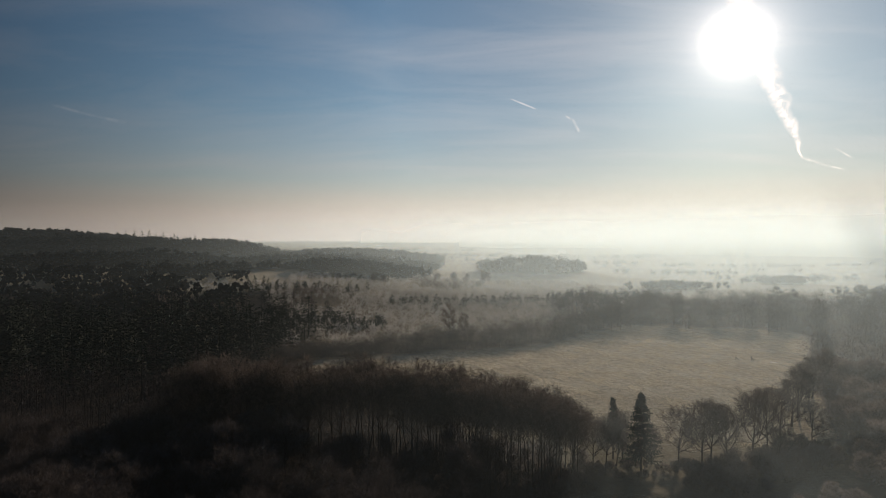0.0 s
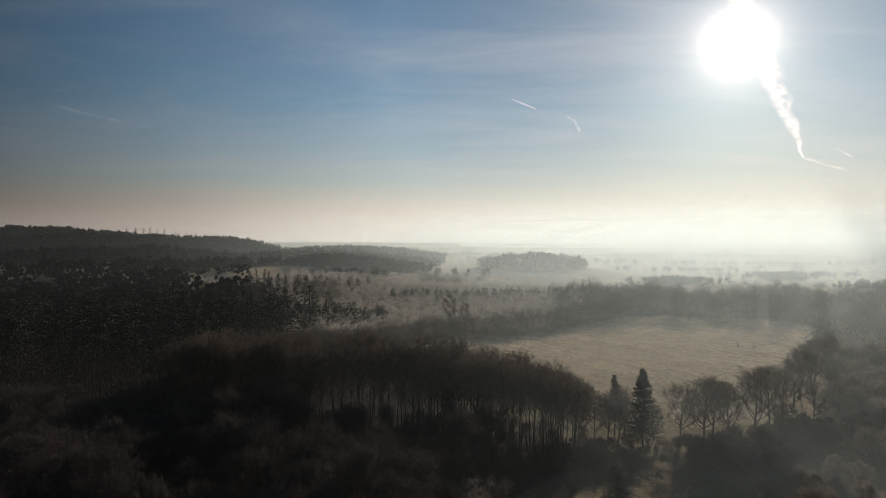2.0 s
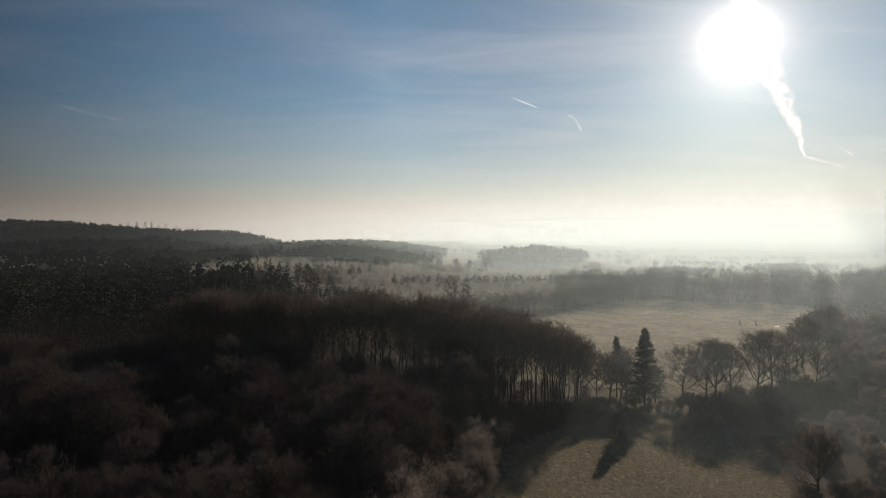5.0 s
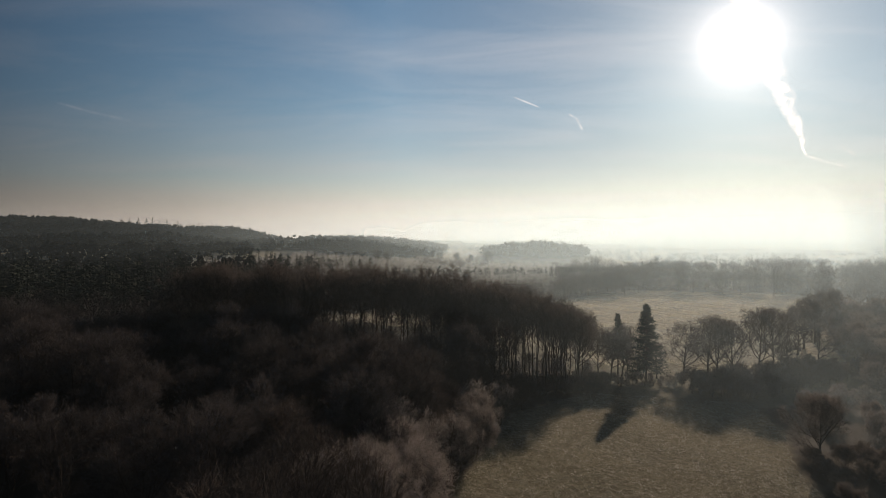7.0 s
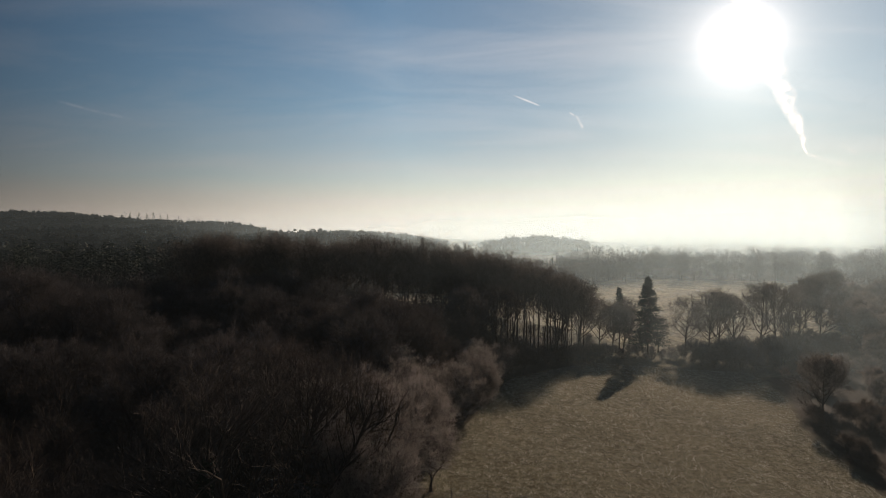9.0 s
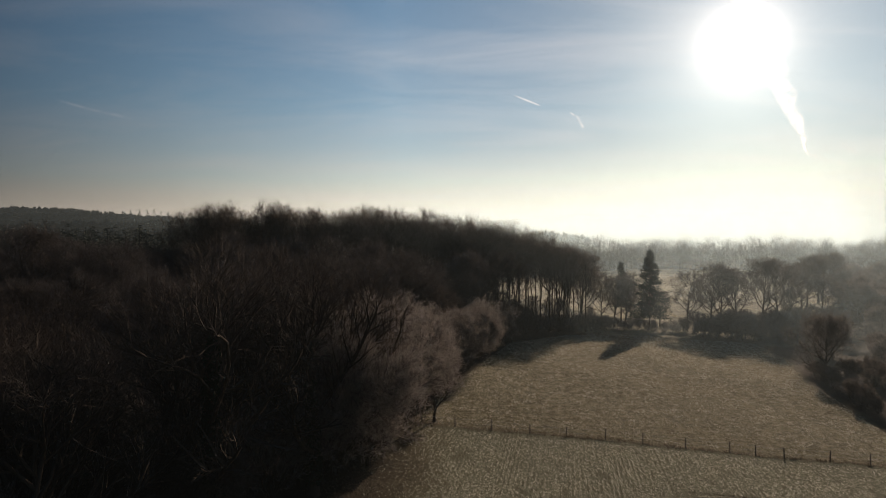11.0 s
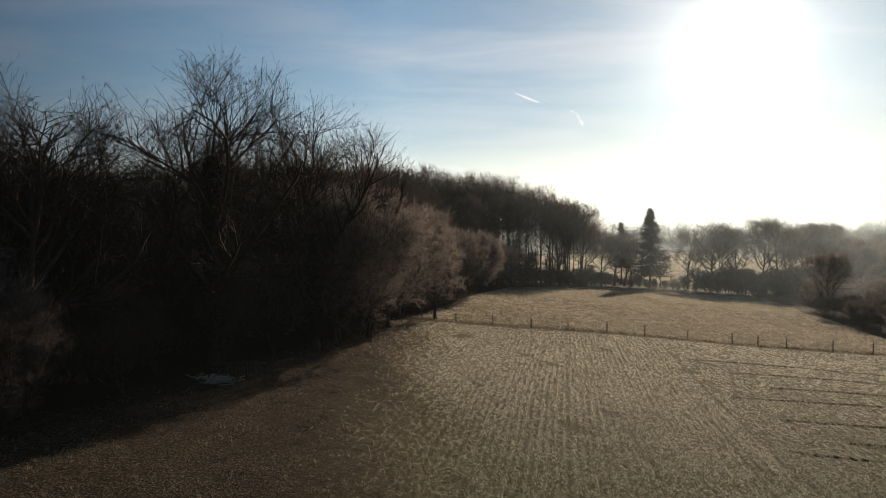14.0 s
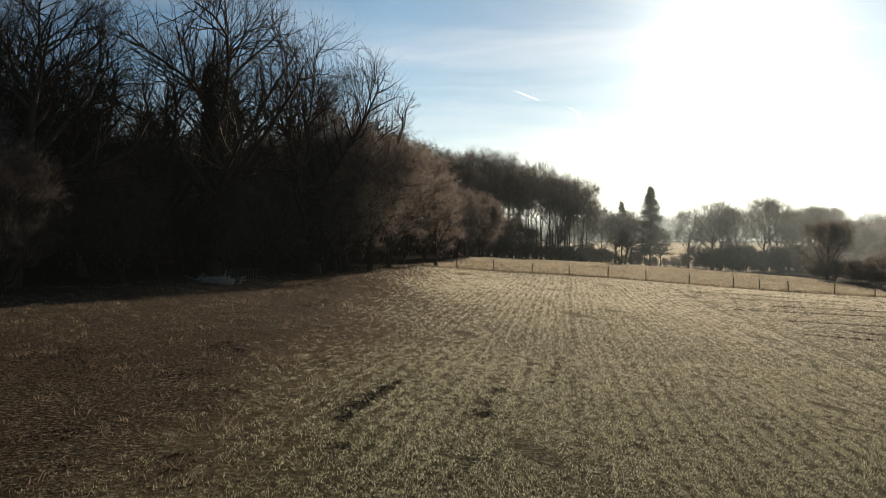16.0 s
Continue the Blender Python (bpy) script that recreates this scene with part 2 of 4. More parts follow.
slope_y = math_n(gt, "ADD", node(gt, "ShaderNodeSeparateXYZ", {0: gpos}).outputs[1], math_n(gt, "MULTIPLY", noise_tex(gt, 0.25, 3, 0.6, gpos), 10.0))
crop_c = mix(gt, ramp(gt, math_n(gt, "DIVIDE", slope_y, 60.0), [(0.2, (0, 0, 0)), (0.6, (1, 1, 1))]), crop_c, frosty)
litter_c = mix(gt, 0.5, mix(gt, g_mid, (0.007, 0.005, 0.003), (0.040, 0.030, 0.020)), ramp(gt, crop_n, [(0.38, (0.008, 0.006, 0.004)), (0.54, (0.042, 0.033, 0.022)), (0.66, (0.21, 0.175, 0.13))]))
# Paler for its frost, and lightened to imitate low sun scattered forward.
far_c = ramp(gt, tussock, [(0.30, (0.10, 0.085, 0.05)), (0.48, (0.32, 0.28, 0.19)), (0.70, (0.52, 0.47, 0.36))])
att_far = node(gt, "ShaderNodeAttribute", attribute_name="far").outputs["Fac"]
meadow_c = mix(gt, att_far, meadow_c, far_c)
patch = ramp(gt, noise_tex(gt, 0.35, 4, 0.65, gpos), [(0.48, (0, 0, 0)), (0.62, (1, 1, 1))])
litter_c = mix(gt, math_n(gt, "MULTIPLY", patch, 0.7), litter_c, ramp(gt, crop_n, [(0.42, (0.007, 0.006, 0.004)), (0.54, (0.05, 0.043, 0.027)), (0.66, (0.20, 0.175, 0.13))]))
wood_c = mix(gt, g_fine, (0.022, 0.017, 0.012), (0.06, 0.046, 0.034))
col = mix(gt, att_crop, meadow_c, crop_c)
col = mix(gt, att_litter, col, litter_c)
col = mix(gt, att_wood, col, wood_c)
col = mix(gt, math_n(gt, "MULTIPLY", ramp(gt, g_fine, [(0.5, (0, 0, 0)), (0.75, (1, 1, 1))]), math_n(gt, "SUBTRACT", 0.3, math_n(gt, "MULTIPLY", math_n(gt, "MINIMUM", math_n(gt, "ADD", math_n(gt, "ADD", att_crop, att_litter), att_wood), 1.0), 0.28))), col, (0.45, 0.47, 0.48))
gt.links.new(col, gb.inputs["Base Color"])
gb.inputs["Roughness"].default_value = 0.95
gb.inputs["Specular IOR Level"].default_value = 0.05
bump = node(gt, "ShaderNodeBump", {"Strength": 0.8, "Distance": 0.12, "Height": math_n(gt, "ADD", math_n(gt, "MULTIPLY", tuft_fine, 0.7), math_n(gt, "ADD", crop_n, tussock))})
gt.links.new(bump.outputs[0], gb.inputs["Normal"])

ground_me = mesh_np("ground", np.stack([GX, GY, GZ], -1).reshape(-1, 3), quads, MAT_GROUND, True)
fence_y = 55.6 - 0.085 * GX
w_crop = (1 - smooth(-0.6, 0.6, GY - fence_y)) * smooth(-3, 3, GX - litter_x(GY) - wobble(GX, GY, 3.0)) * smooth(-70, -60, GY)
w_litter = (1 - smooth(-4.0, 3.5, GX - litter_x(GY) - 0.9 * wobble(GX, GY, 3.0))) * (1 - smooth(56, 64, GY))
in_left = (1 - smooth(-1, 1, GX - edge_x(GY))) * (GY < 160)
in_right = smooth(-1, 1, GX - right_x(GY)) * (GY < 340)
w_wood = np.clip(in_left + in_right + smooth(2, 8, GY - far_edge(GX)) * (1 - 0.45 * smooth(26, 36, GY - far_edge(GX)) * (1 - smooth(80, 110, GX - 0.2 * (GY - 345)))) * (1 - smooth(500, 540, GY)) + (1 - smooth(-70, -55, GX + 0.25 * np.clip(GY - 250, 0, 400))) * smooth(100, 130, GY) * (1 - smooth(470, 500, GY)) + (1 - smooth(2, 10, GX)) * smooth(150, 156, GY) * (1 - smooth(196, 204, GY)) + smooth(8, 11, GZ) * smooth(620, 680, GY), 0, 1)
for nm, arr in (("crop", w_crop), ("litter", w_litter), ("wood", w_wood), ("far", smooth(0, 25, GY - far_start(GX)))):
    at = ground_me.attributes.new(nm, "FLOAT", "POINT")
    at.data.foreach_set("value", arr.astype(np.float32).ravel())
tagged(new("ground", ground_me), "frosty winter fields and meadows reaching a misty horizon", "ground", kind="structure")


# ---- trees ----
def spawn(rng, P, R, m, t0, t1, length, angle, up, K, rfac, wander=0.12, jitter=0.35):
    """Children on polylines P (N,K0,3) with radii R (N,K0): m for each, between t0 and t1 along it."""
    N, K0 = P.shape[:2]
    t = (np.arange(m)[None, :] + rng.random((N, m))) / m
    t = t0 + (t1 - t0) * t
    f = t * (K0 - 1)
    i = np.clip(f.astype(int), 0, K0 - 2)
    w = (f - i)[..., None]
    rows = np.arange(N)[:, None]
    A, B = P[rows, i], P[rows, i + 1]
    base = A * (1 - w) + B * w
    rad = R[rows, i] * (1 - w[..., 0]) + R[rows, i + 1] * w[..., 0]
    tang = B - A
    tang /= np.linalg.norm(tang, axis=-1, keepdims=True) + 1e-9
    side = rng.normal(size=tang.shape)
    side -= (side * tang).sum(-1, keepdims=True) * tang
    side /= np.linalg.norm(side, axis=-1, keepdims=True) + 1e-9
    ang = np.radians(angle) * (1 + jitter * rng.normal(size=(N, m, 1)) * 0.6)
    d = tang * np.cos(ang) + side * np.sin(ang)
    L = (length(t) if callable(length) else length) * (1 + jitter * (rng.random((N, m)) * 2 - 1))
    base, d, rad, L = base.reshape(-1, 3), d.reshape(-1, 3), rad.ravel(), np.broadcast_to(L, (N, m)).ravel()
    n = len(base)
    C = np.empty((n, K, 3))
    C[:, 0] = base
    for k in range(1, K):
        d = d + rng.normal(size=d.shape) * wander
        d[:, 2] += up
        d /= np.linalg.norm(d, axis=1, keepdims=True)
        C[:, k] = C[:, k - 1] + d * (L / (K - 1))[:, None]
    rr = (rad * rfac)[:, None] * np.linspace(1, 0.25, K)[None, :]
    return C, rr


def tubes(P, R, sides):
    """Triangles of tubes round polylines."""
    N, K = P.shape[:2]
    T = np.gradient(P, axis=1)
    T /= np.linalg.norm(T, axis=-1, keepdims=True) + 1e-9
    ref = np.where(np.abs(T[..., 2:3]) > 0.8, np.array([1.0, 0, 0]), np.array([0, 0, 1.0]))
    U = np.cross(T, ref)
    U /= np.linalg.norm(U, axis=-1, keepdims=True) + 1e-9
    W = np.cross(T, U)
    a = np.arange(sides) * 2 * np.pi / sides
    V = P[:, :, None] + R[:, :, None, None] * (np.cos(a)[None, None, :, None] * U[:, :, None] + np.sin(a)[None, None, :, None] * W[:, :, None])
    ids = np.arange(N * K * sides).reshape(N, K, sides)
    a0, a1 = ids[:, :-1], ids[:, 1:]
    b0, b1 = np.roll(a0, -1, 2), np.roll(a1, -1, 2)
    tr = np.concatenate([np.stack([a0, b0, b1], -1).reshape(-1, 3), np.stack([a0, b1, a1], -1).reshape(-1, 3)])
    return V.reshape(-1, 3), tr


def ribbons(rng, P, R):
    """Flat strips along polylines, for branches too thin to need a round section."""
    N, K = P.shape[:2]
    T = P[:, -1] - P[:, 0]
    S = np.cross(T, rng.normal(size=T.shape))
    S /= np.linalg.norm(S, axis=1, keepdims=True) + 1e-9
    off = S[:, None] * R[:, :, None]
    V = np.stack([P - off, P + off], 2).reshape(-1, 3)
    ids = np.arange(N * K * 2).reshape(N, K, 2)
    a0, b0, a1, b1 = ids[:, :-1, 0], ids[:, :-1, 1], ids[:, 1:, 0], ids[:, 1:, 1]
    return V, np.concatenate([np.stack([a0, b0, b1], -1).reshape(-1, 3), np.stack([a0, b1, a1], -1).reshape(-1, 3)])


def spikes(rng, P, m, length, width, spread=0.8, up=0.25, t0=0.2):
    """Fine twigs as thin tapering blades along polylines."""
    N, K0 = P.shape[:2]
    t = t0 + (1 - t0) * (np.arange(m)[None, :] + rng.random((N, m))) / m
    f = np.clip(t, 0, 0.999) * (K0 - 1)
    i = f.astype(int)
    w = (f - i)[..., None]
    rows = np.arange(N)[:, None]
    A, B = P[rows, i], P[rows, i + 1]
    base = (A * (1 - w) + B * w).reshape(-1, 3)
    tang = (B - A).reshape(-1, 3)
    tang /= np.linalg.norm(tang, axis=1, keepdims=True) + 1e-9
    d = tang + rng.normal(size=tang.shape) * spread
    d[:, 2] += up
    d /= np.linalg.norm(d, axis=1, keepdims=True)
    L = length * (0.5 + rng.random((len(base), 1)))
    s = np.cross(d, rng.normal(size=d.shape))
    s /= np.linalg.norm(s, axis=1, keepdims=True) + 1e-9
    s *= width * 0.5
    V = np.stack([base - s, base + s, base + d * L], 1).reshape(-1, 3)
    return V, np.arange(len(V)).reshape(-1, 3)


def join(parts):
    Vs, Ts, n = [], [], 0
    for V, Tr in parts:
        Vs.append(V)
        Ts.append(Tr + n)
        n += len(V)
    return np.concatenate(Vs), np.concatenate(Ts)


def bare_tree(seed, h, zig=0.11, stout=0.66, bole=0.3, limbs=14, limb_len=0.38, limb_angle=45, limb_up=0.10, branches=9, subs=6, twigs=5, twig_len=0.7, twig_w=0.03, stems=1, thick=0.016, fine=True, crown=(0.58, 0.45, 0.42)):
    """Trunk-and-limb mesh and twig mesh of a leafless tree of height h."""
    rng = np.random.default_rng(seed)
    K = 9
    trunks, radii = [], []
    for s in range(stems):
        lean = rng.normal(size=2) * (0.03 if stems == 1 else 0.22)
        z = np.linspace(0, h * (0.86 if s == 0 else 0.62 + 0.2 * rng.random()), K)
        wob = np.cumsum(rng.normal(size=(K, 2)) * h * 0.008, 0)
        wob[0] = 0
        trunks.append(np.column_stack([wob + lean * z[:, None] + rng.normal(size=2) * (0.0 if stems == 1 else 0.25), z]))
        r = h * thick * (0.75 if stems > 1 else 1.0) * (1 - 0.88 * np.linspace(0, 1, K) ** 0.8)
        r[0] *= 1.5
        radii.append(r)
    P0, R0 = np.array(trunks), np.array(radii)
    ll = lambda t: h * limb_len * (1.15 - 0.75 * ((t - bole) / (1 - bole)) ** 1.5)
    P1, R1 = spawn(rng, P0, R0, limbs, bole, 0.99, ll, limb_angle, limb_up, 7, stout, zig)

    def squash(P, soft=0.35):
        q = (P - np.array([0, 0, crown[0] * h])) / (h * np.array([crown[1], crown[1], crown[2]]))
        r = np.linalg.norm(q, axis=-1, keepdims=True)
        f = np.where((r > 1) & (P[..., 2:3] > 0.12 * h), (1 + soft * (r - 1)) / np.maximum(r, 1e-6), 1.0)
        return np.array([0, 0, crown[0] * h]) + (P - np.array([0, 0, crown[0] * h])) * f

    P1 = squash(P1)
    P2, R2 = spawn(rng, P1, R1, branches, 0.22, 1.0, h * limb_len * 0.36, 42, 0.06, 5, stout - 0.04, 0.8 * zig + 0.04)
    P2 = squash(P2, 0.6)
    tr = [tubes(P0, R0, 8), tubes(P1, R1, 5 if fine else 3)]
    br = [tubes(P2, np.maximum(R2, twig_w * 0.45), 3) if fine else ribbons(rng, P2, np.maximum(R2, twig_w * 0.6))]
    last = P2
    if subs:
        P3, R3 = spawn(rng, P2, R2, subs, 0.2, 1.0, h * limb_len * 0.15, 42, 0.08, 3, 0.62, 0.13)
        br.append(ribbons(rng, P3, np.maximum(R3, twig_w * 0.4)))
        last = P3
    V0, T0 = join(tr)
    V1, T1 = join(br)
    V2, T2 = spikes(rng, last, twigs, twig_len, twig_w, 0.7, 0.3)
    f = h / np.percentile(V2[:, 2], 99.7)
    return (V0 * f, T0), (V1 * f, T1), (V2 * f, T2)


def thing_tree(name, seed, label, mat_twig, group="", **kw):
    tr, br, tw = bare_tree(seed, **kw)
    root = new(name)
    tagged(root, label, "tree", group)
    a = new("trunk", mesh_np("trunk", *tr, MAT_BARK, True))
    me = mesh_np("crown", *join([br, tw]), MAT_BRANCH)
    me.materials.append(mat_twig)
    ids = np.zeros(len(me.polygons), np.int32)
    ids[len(br[1]):] = 1
    me.polygons.foreach_set("material_index", ids)
    b = new("crown", me)
    a.parent = b.parent = root
    return root


rnd = np.random.default_rng(5)


PLANTED = set()


def plant(protos, spots, smin=0.85, smax=1.15):
    """Plants trees: each prototype stands at its first spot, copies at the others."""
    for k, (x, y, s) in enumerate(spots):
        p = protos[k % len(protos)]
        m = pose(float(x), float(y), float(ground_z(x, y)) - 0.1, 0, 0, float(rnd.random() * 360))
        f = s * (smin + (smax - smin) * float(rnd.random()))
        if p in PLANTED:
            o = copy_thing(p, m)
        else:
            PLANTED.add(p)
            o = p
            o.matrix_basis = m
        o.scale = (f, f, f * (0.95 + 0.1 * float(rnd.random())))


def scatter(n, inside, x0, x1, y0, y1, gap, rng):
    out = np.empty((0, 2))
    for _ in range(n * 30):
        p = np.array([x0 + (x1 - x0) * rng.random(), y0 + (y1 - y0) * rng.random()])
        if inside(*p) and (len(out) == 0 or ((out - p) ** 2).sum(1).min() > gap * gap):
            out = np.vstack([out, p])
            if len(out) >= n:
                break
    return out


# big trees at the edge of the wood beside the field
oak = [thing_tree("oak_tree", 11 + k, "tall leafless oak with frosted twigs at the wood's edge", MAT_TWIG_NEAR, "trees at the field edge",
                  h=18, zig=0.15, stout=0.82, bole=0.18, limbs=15, limb_len=0.54, limb_angle=44, limb_up=0.08, thick=0.023, crown=(0.58, 0.37, 0.42), branches=13, subs=8, twigs=4, twig_len=0.4, twig_w=0.022) for k in range(4)]
plant(oak, [(-14.0, 33, 0.95), (-9.8, 39.5, 0.95), (-20, 31, 0.68), (-15.5, 40, 0.84), (-26, 33, 0.68), (-22.5, 26, 0.70), (-32, 31, 0.66), (-12, 47, 0.9), (-29, 41, 0.6), (-38, 38, 0.6), (-18, 27.5, 0.70), (-25, 29, 0.72), (-17.5, 35, 0.84), (-8.6, 44.5, 0.86), (-17.6, 22.5, 0.72)], 0.97, 1.03)

MAT_IVY = bark_material("ivy_leaves", (0.010, 0.016, 0.008), (0.03, 0.042, 0.02), 0.02)


def ivy_on(tree, low, high, seed):
    """A sleeve of ivy leaves round the trunk of a tree, between two heights."""
    rng = np.random.default_rng(seed)
    trunk = next(o for o in tree.children if o.name.startswith("trunk")).data
    rings = np.array([v.co for v in trunk.vertices[:72]]).reshape(9, 8, 3).mean(1)
    n = 2600
    z = low + (high - low) * rng.random(n) ** 1.1
    a, r = rng.random(n) * 2 * np.pi, 0.25 + 0.4 * rng.random(n) * (1 - 0.5 * (z - low) / (high - low)) + 0.08 * np.sin(z * 3.0)
    c = np.column_stack([np.interp(z, rings[:, 2], rings[:, 0]) + r * np.cos(a), np.interp(z, rings[:, 2], rings[:, 1]) + r * np.sin(a), z])
    d = rng.normal(size=(n, 3)) * 0.07
    e = rng.normal(size=(n, 3)) * 0.07
    V = np.stack([c - d, c - e, c + d, c + e], 1).reshape(-1, 3)
    ob = new("ivy", mesh_np("ivy", V, np.arange(4 * n).reshape(-1, 4), MAT_IVY))
    ob.parent = tree
    tagged(ob, "dark evergreen ivy climbing the trunk")


ivy_on(oak[0], 1.0, 12.0, 3)
ivy_on(oak[1], 1.0, 8.5, 4)

edge_tree = [thing_tree("frosted_tree", 31 + k, "low spreading leafless tree with fine tangled twigs", MAT_TWIG_NEAR, "low trees at the wood's edge",
                        h=11, bole=0.08, limbs=18, limb_len=0.5, limb_angle=58, branches=10, subs=8, twigs=8, twig_len=0.5, twig_w=0.022, stems=2) for k in range(3)]
rime_tree = [thing_tree("rimed_tree", 231 + k, "spreading leafless tree whose twigs are thick with rime", MAT_RIME, "rimed trees at the wood's edge",
                        h=11, bole=0.08, limbs=17, limb_len=0.5, limb_angle=55, branches=10, subs=8, twigs=8, twig_len=0.5, twig_w=0.024, stems=2) for k in range(2)]
plant(rime_tree, [(-7.0, 45, 1.0), (-5.8, 50, 1.0), (-5.2, 55, 0.95), (-3.4, 62, 0.86), (-1.8, 68, 0.84), (0.2, 74, 0.84), (2.0, 80, 0.82), (4.0, 87, 0.8), (6.0, 94, 0.8), (-9, 43, 1.0), (-9.2, 50, 1.05), (-8.5, 57, 1.0), (-8, 65, 0.95), (-6, 74, 0.95), (9, 101, 0.75), (-19.5, 23, 0.6), (-24, 26, 0.62), (-9.6, 41, 0.7), (-11.6, 37, 0.55)], 0.94, 1.06)
edge_spots = [(-16.6, 21, 0.5), (-14.8, 25.5, 0.5), (-19.5, 19, 0.5), (-13.4, 33.2, 0.55), (-18.5, 29.2, 0.78), (-22.5, 29.5, 0.8), (-16.0, 30.6, 0.6), (-22, 14, 0.8), (-25, 5, 0.8), (11, 107, 0.8), (14, 112, 0.7),
              (-5, 82, 1.0), (-3, 90, 1.0), (0, 98, 0.95), (3, 105, 0.9), (-14, 58, 1.1), (-17, 64, 1.1), (7, 113, 0.75)]
plant(edge_tree, edge_spots, 0.92, 1.08)

fence_tree = thing_tree("hawthorn_tree", 261, "small rimed hawthorn with one dark trunk at the fence's end", MAT_RIME, h=6.6, bole=0.2, crown=(0.6, 0.4, 0.42), limbs=15, limb_len=0.5, limb_angle=55, branches=9, subs=7, twigs=7, twig_len=0.4, twig_w=0.024, thick=0.026)
plant([fence_tree], [(-2.0, 56.6, 1.0)], 1, 1)

rng = np.random.default_rng(77)
young = [thing_tree("ash_tree", 51 + k, "leafless frosted tree in dense woodland", MAT_TWIG, "trees of the wood",
                    h=14, bole=0.2, limbs=15, limb_len=0.46, limb_angle=46, limb_up=0.11, crown=(0.6, 0.36, 0.40), branches=9, subs=7, twigs=8, twig_len=0.75, twig_w=0.034, thick=0.012, fine=False) for k in range(5)]
spots = scatter(270, lambda x, y: x < edge_x(y) - 6, -110, 10, 24, 124, 4.2, rng)
spots = [p for p in spots if not (p[0] > -40 and p[1] < 50)]
plant(young, [(x, y, (0.78 if y < 80 and x < -28 else 0.9 if y < 70 else 1.02) + 0.14 * np.sin(x * 0.13) * np.cos(y * 0.11)) for x, y in spots], 0.85, 1.15)

# undergrowth
shrub = [thing_tree("shrub", 131 + k, "bare many-stemmed shrub in the undergrowth", MAT_TWIG_DARK, "undergrowth",
                    h=4.5, bole=0.02, limbs=9, limb_len=0.55, limb_angle=50, branches=6, subs=4, twigs=6, twig_len=0.5, twig_w=0.035, stems=3, thick=0.012, fine=False) for k in range(3)]
sp = []
for y in np.arange(16, 60, 2.6):
    for k in range(3):
        sp.append((edge_x(y) - 2.5 - 4.5 * k - 1.5 * rng.random(), y + 1.5 * rng.random(), 0.7 + 0.25 * k))
for x in np.arange(-58, 34, 2.6):
    for k in range(3):
        sp.append((x + rng.random(), np.interp(x, [-60, 5, 12, 34], [122, 121, 118, 132]) + 4.5 * k + 2 * rng.random(), 0.6 + 0.3 * rng.random()))
for x in np.arange(34, 104, 2.0):
    for k in range(3 if x > 57 else 2):
        sp.append((x + rng.random(), np.interp(x, [34, 50, 58, 66, 100], [137, 140, 134, 131, 150]) + 5 * k + 3 * rng.random(), 0.3 + 0.55 * rng.random() if 34 < x < 57 else 0.7 + 0.75 * rng.random()))
plant(shrub, sp, 0.85, 1.2)

fill = [(x, y, 1.0) for x, y in scatter(46, lambda x, y: True, -74, -34, 122, 150, 3.6, rng)] + [(x, y, 0.5) for x, y in scatter(14, lambda x, y: True, -34, 24, 126, 140, 4.0, rng)]
plant(young, fill, 0.85, 1.15)
plant(shrub, [(60 + 14 * rng.random(), 84 + 9 * rng.random(), 0.75) for k in range(18)], 0.85, 1.15)

# tall beech strip between the two meadows
beech = [thing_tree("beech_tree", 71 + k, "tall leafless beech with a slender grey trunk in a row", MAT_TWIG_DARK, "beech row",
                    h=24, bole=0.46, limbs=18, limb_len=0.32, limb_angle=36, branches=8, subs=5, twigs=3, twig_len=0.8, twig_w=0.042, thick=0.0095, fine=False, crown=(0.72, 0.22, 0.30)) for k in range(4)]
bs = []
for k in range(96):
    x = -62 + 94 * (k + rng.random()) / 96
    y = 128 + 17 * rng.random() + max(0, -x - 30) * 0.1
    if x > 10 and k % 6 == 0:
        continue
    bs.append((x, y, np.interp(x, [-66, -30, 0, 10, 20, 28, 32], [1.02, 1.04, 1.01, 0.98, 0.91, 0.82, 0.74])))
re_b = np.random.default_rng(83)
for k in range(34):
    x = -6 + 38 * (k + re_b.random()) / 34
    bs.append((x, 126 + 22 * re_b.random(), np.interp(x, [-6, 9, 20, 28, 33], [0.96, 0.94, 0.86, 0.76, 0.66])))
plant(beech, bs, 0.92, 1.05)

# row on the bank, either side of the spruce
row = [thing_tree("round_oak", 91 + k, "round-crowned leafless tree on the meadow bank", MAT_TWIG_DARK, "bank trees",
                  h=16, zig=0.13, stout=0.72, bole=0.24, crown=(0.6, 0.40, 0.40), limbs=17, limb_len=0.5, limb_angle=50, limb_up=0.10, thick=0.02, branches=11, subs=7, twigs=6, twig_len=0.65, twig_w=0.045, fine=False) for k in range(3)]
plant(row, [(66, 149, 1.1), (74, 151, 1.08), (82, 155, 1.1), (60.5, 150, 0.98), (70, 153, 1.0), (41, 147, 0.85), (37, 144, 0.9), (43.6, 147.5, 0.8), (46.2, 150, 0.8), (32, 143, 1.0), (26, 141, 1.15), (89, 160, 1.05), (97, 168, 1.0), (106, 178, 1.0), (139, 215, 1.0), (120, 192, 1.0), (86, 150, 0.7), (53.5, 150, 0.6), (103, 163, 0.8), (128, 203, 0.95), (112, 185, 0.95)], 0.95, 1.05)
bush = thing_tree("round_tree", 171, "wide round leafless tree with frosted crown by the meadow", MAT_THICKET,
                  h=9.3, bole=0.08, crown=(0.52, 0.62, 0.46), limbs=26, limb_len=0.66, limb_angle=66, limb_up=0.14, thick=0.024, branches=11, subs=8, twigs=7, twig_len=0.5, twig_w=0.032)
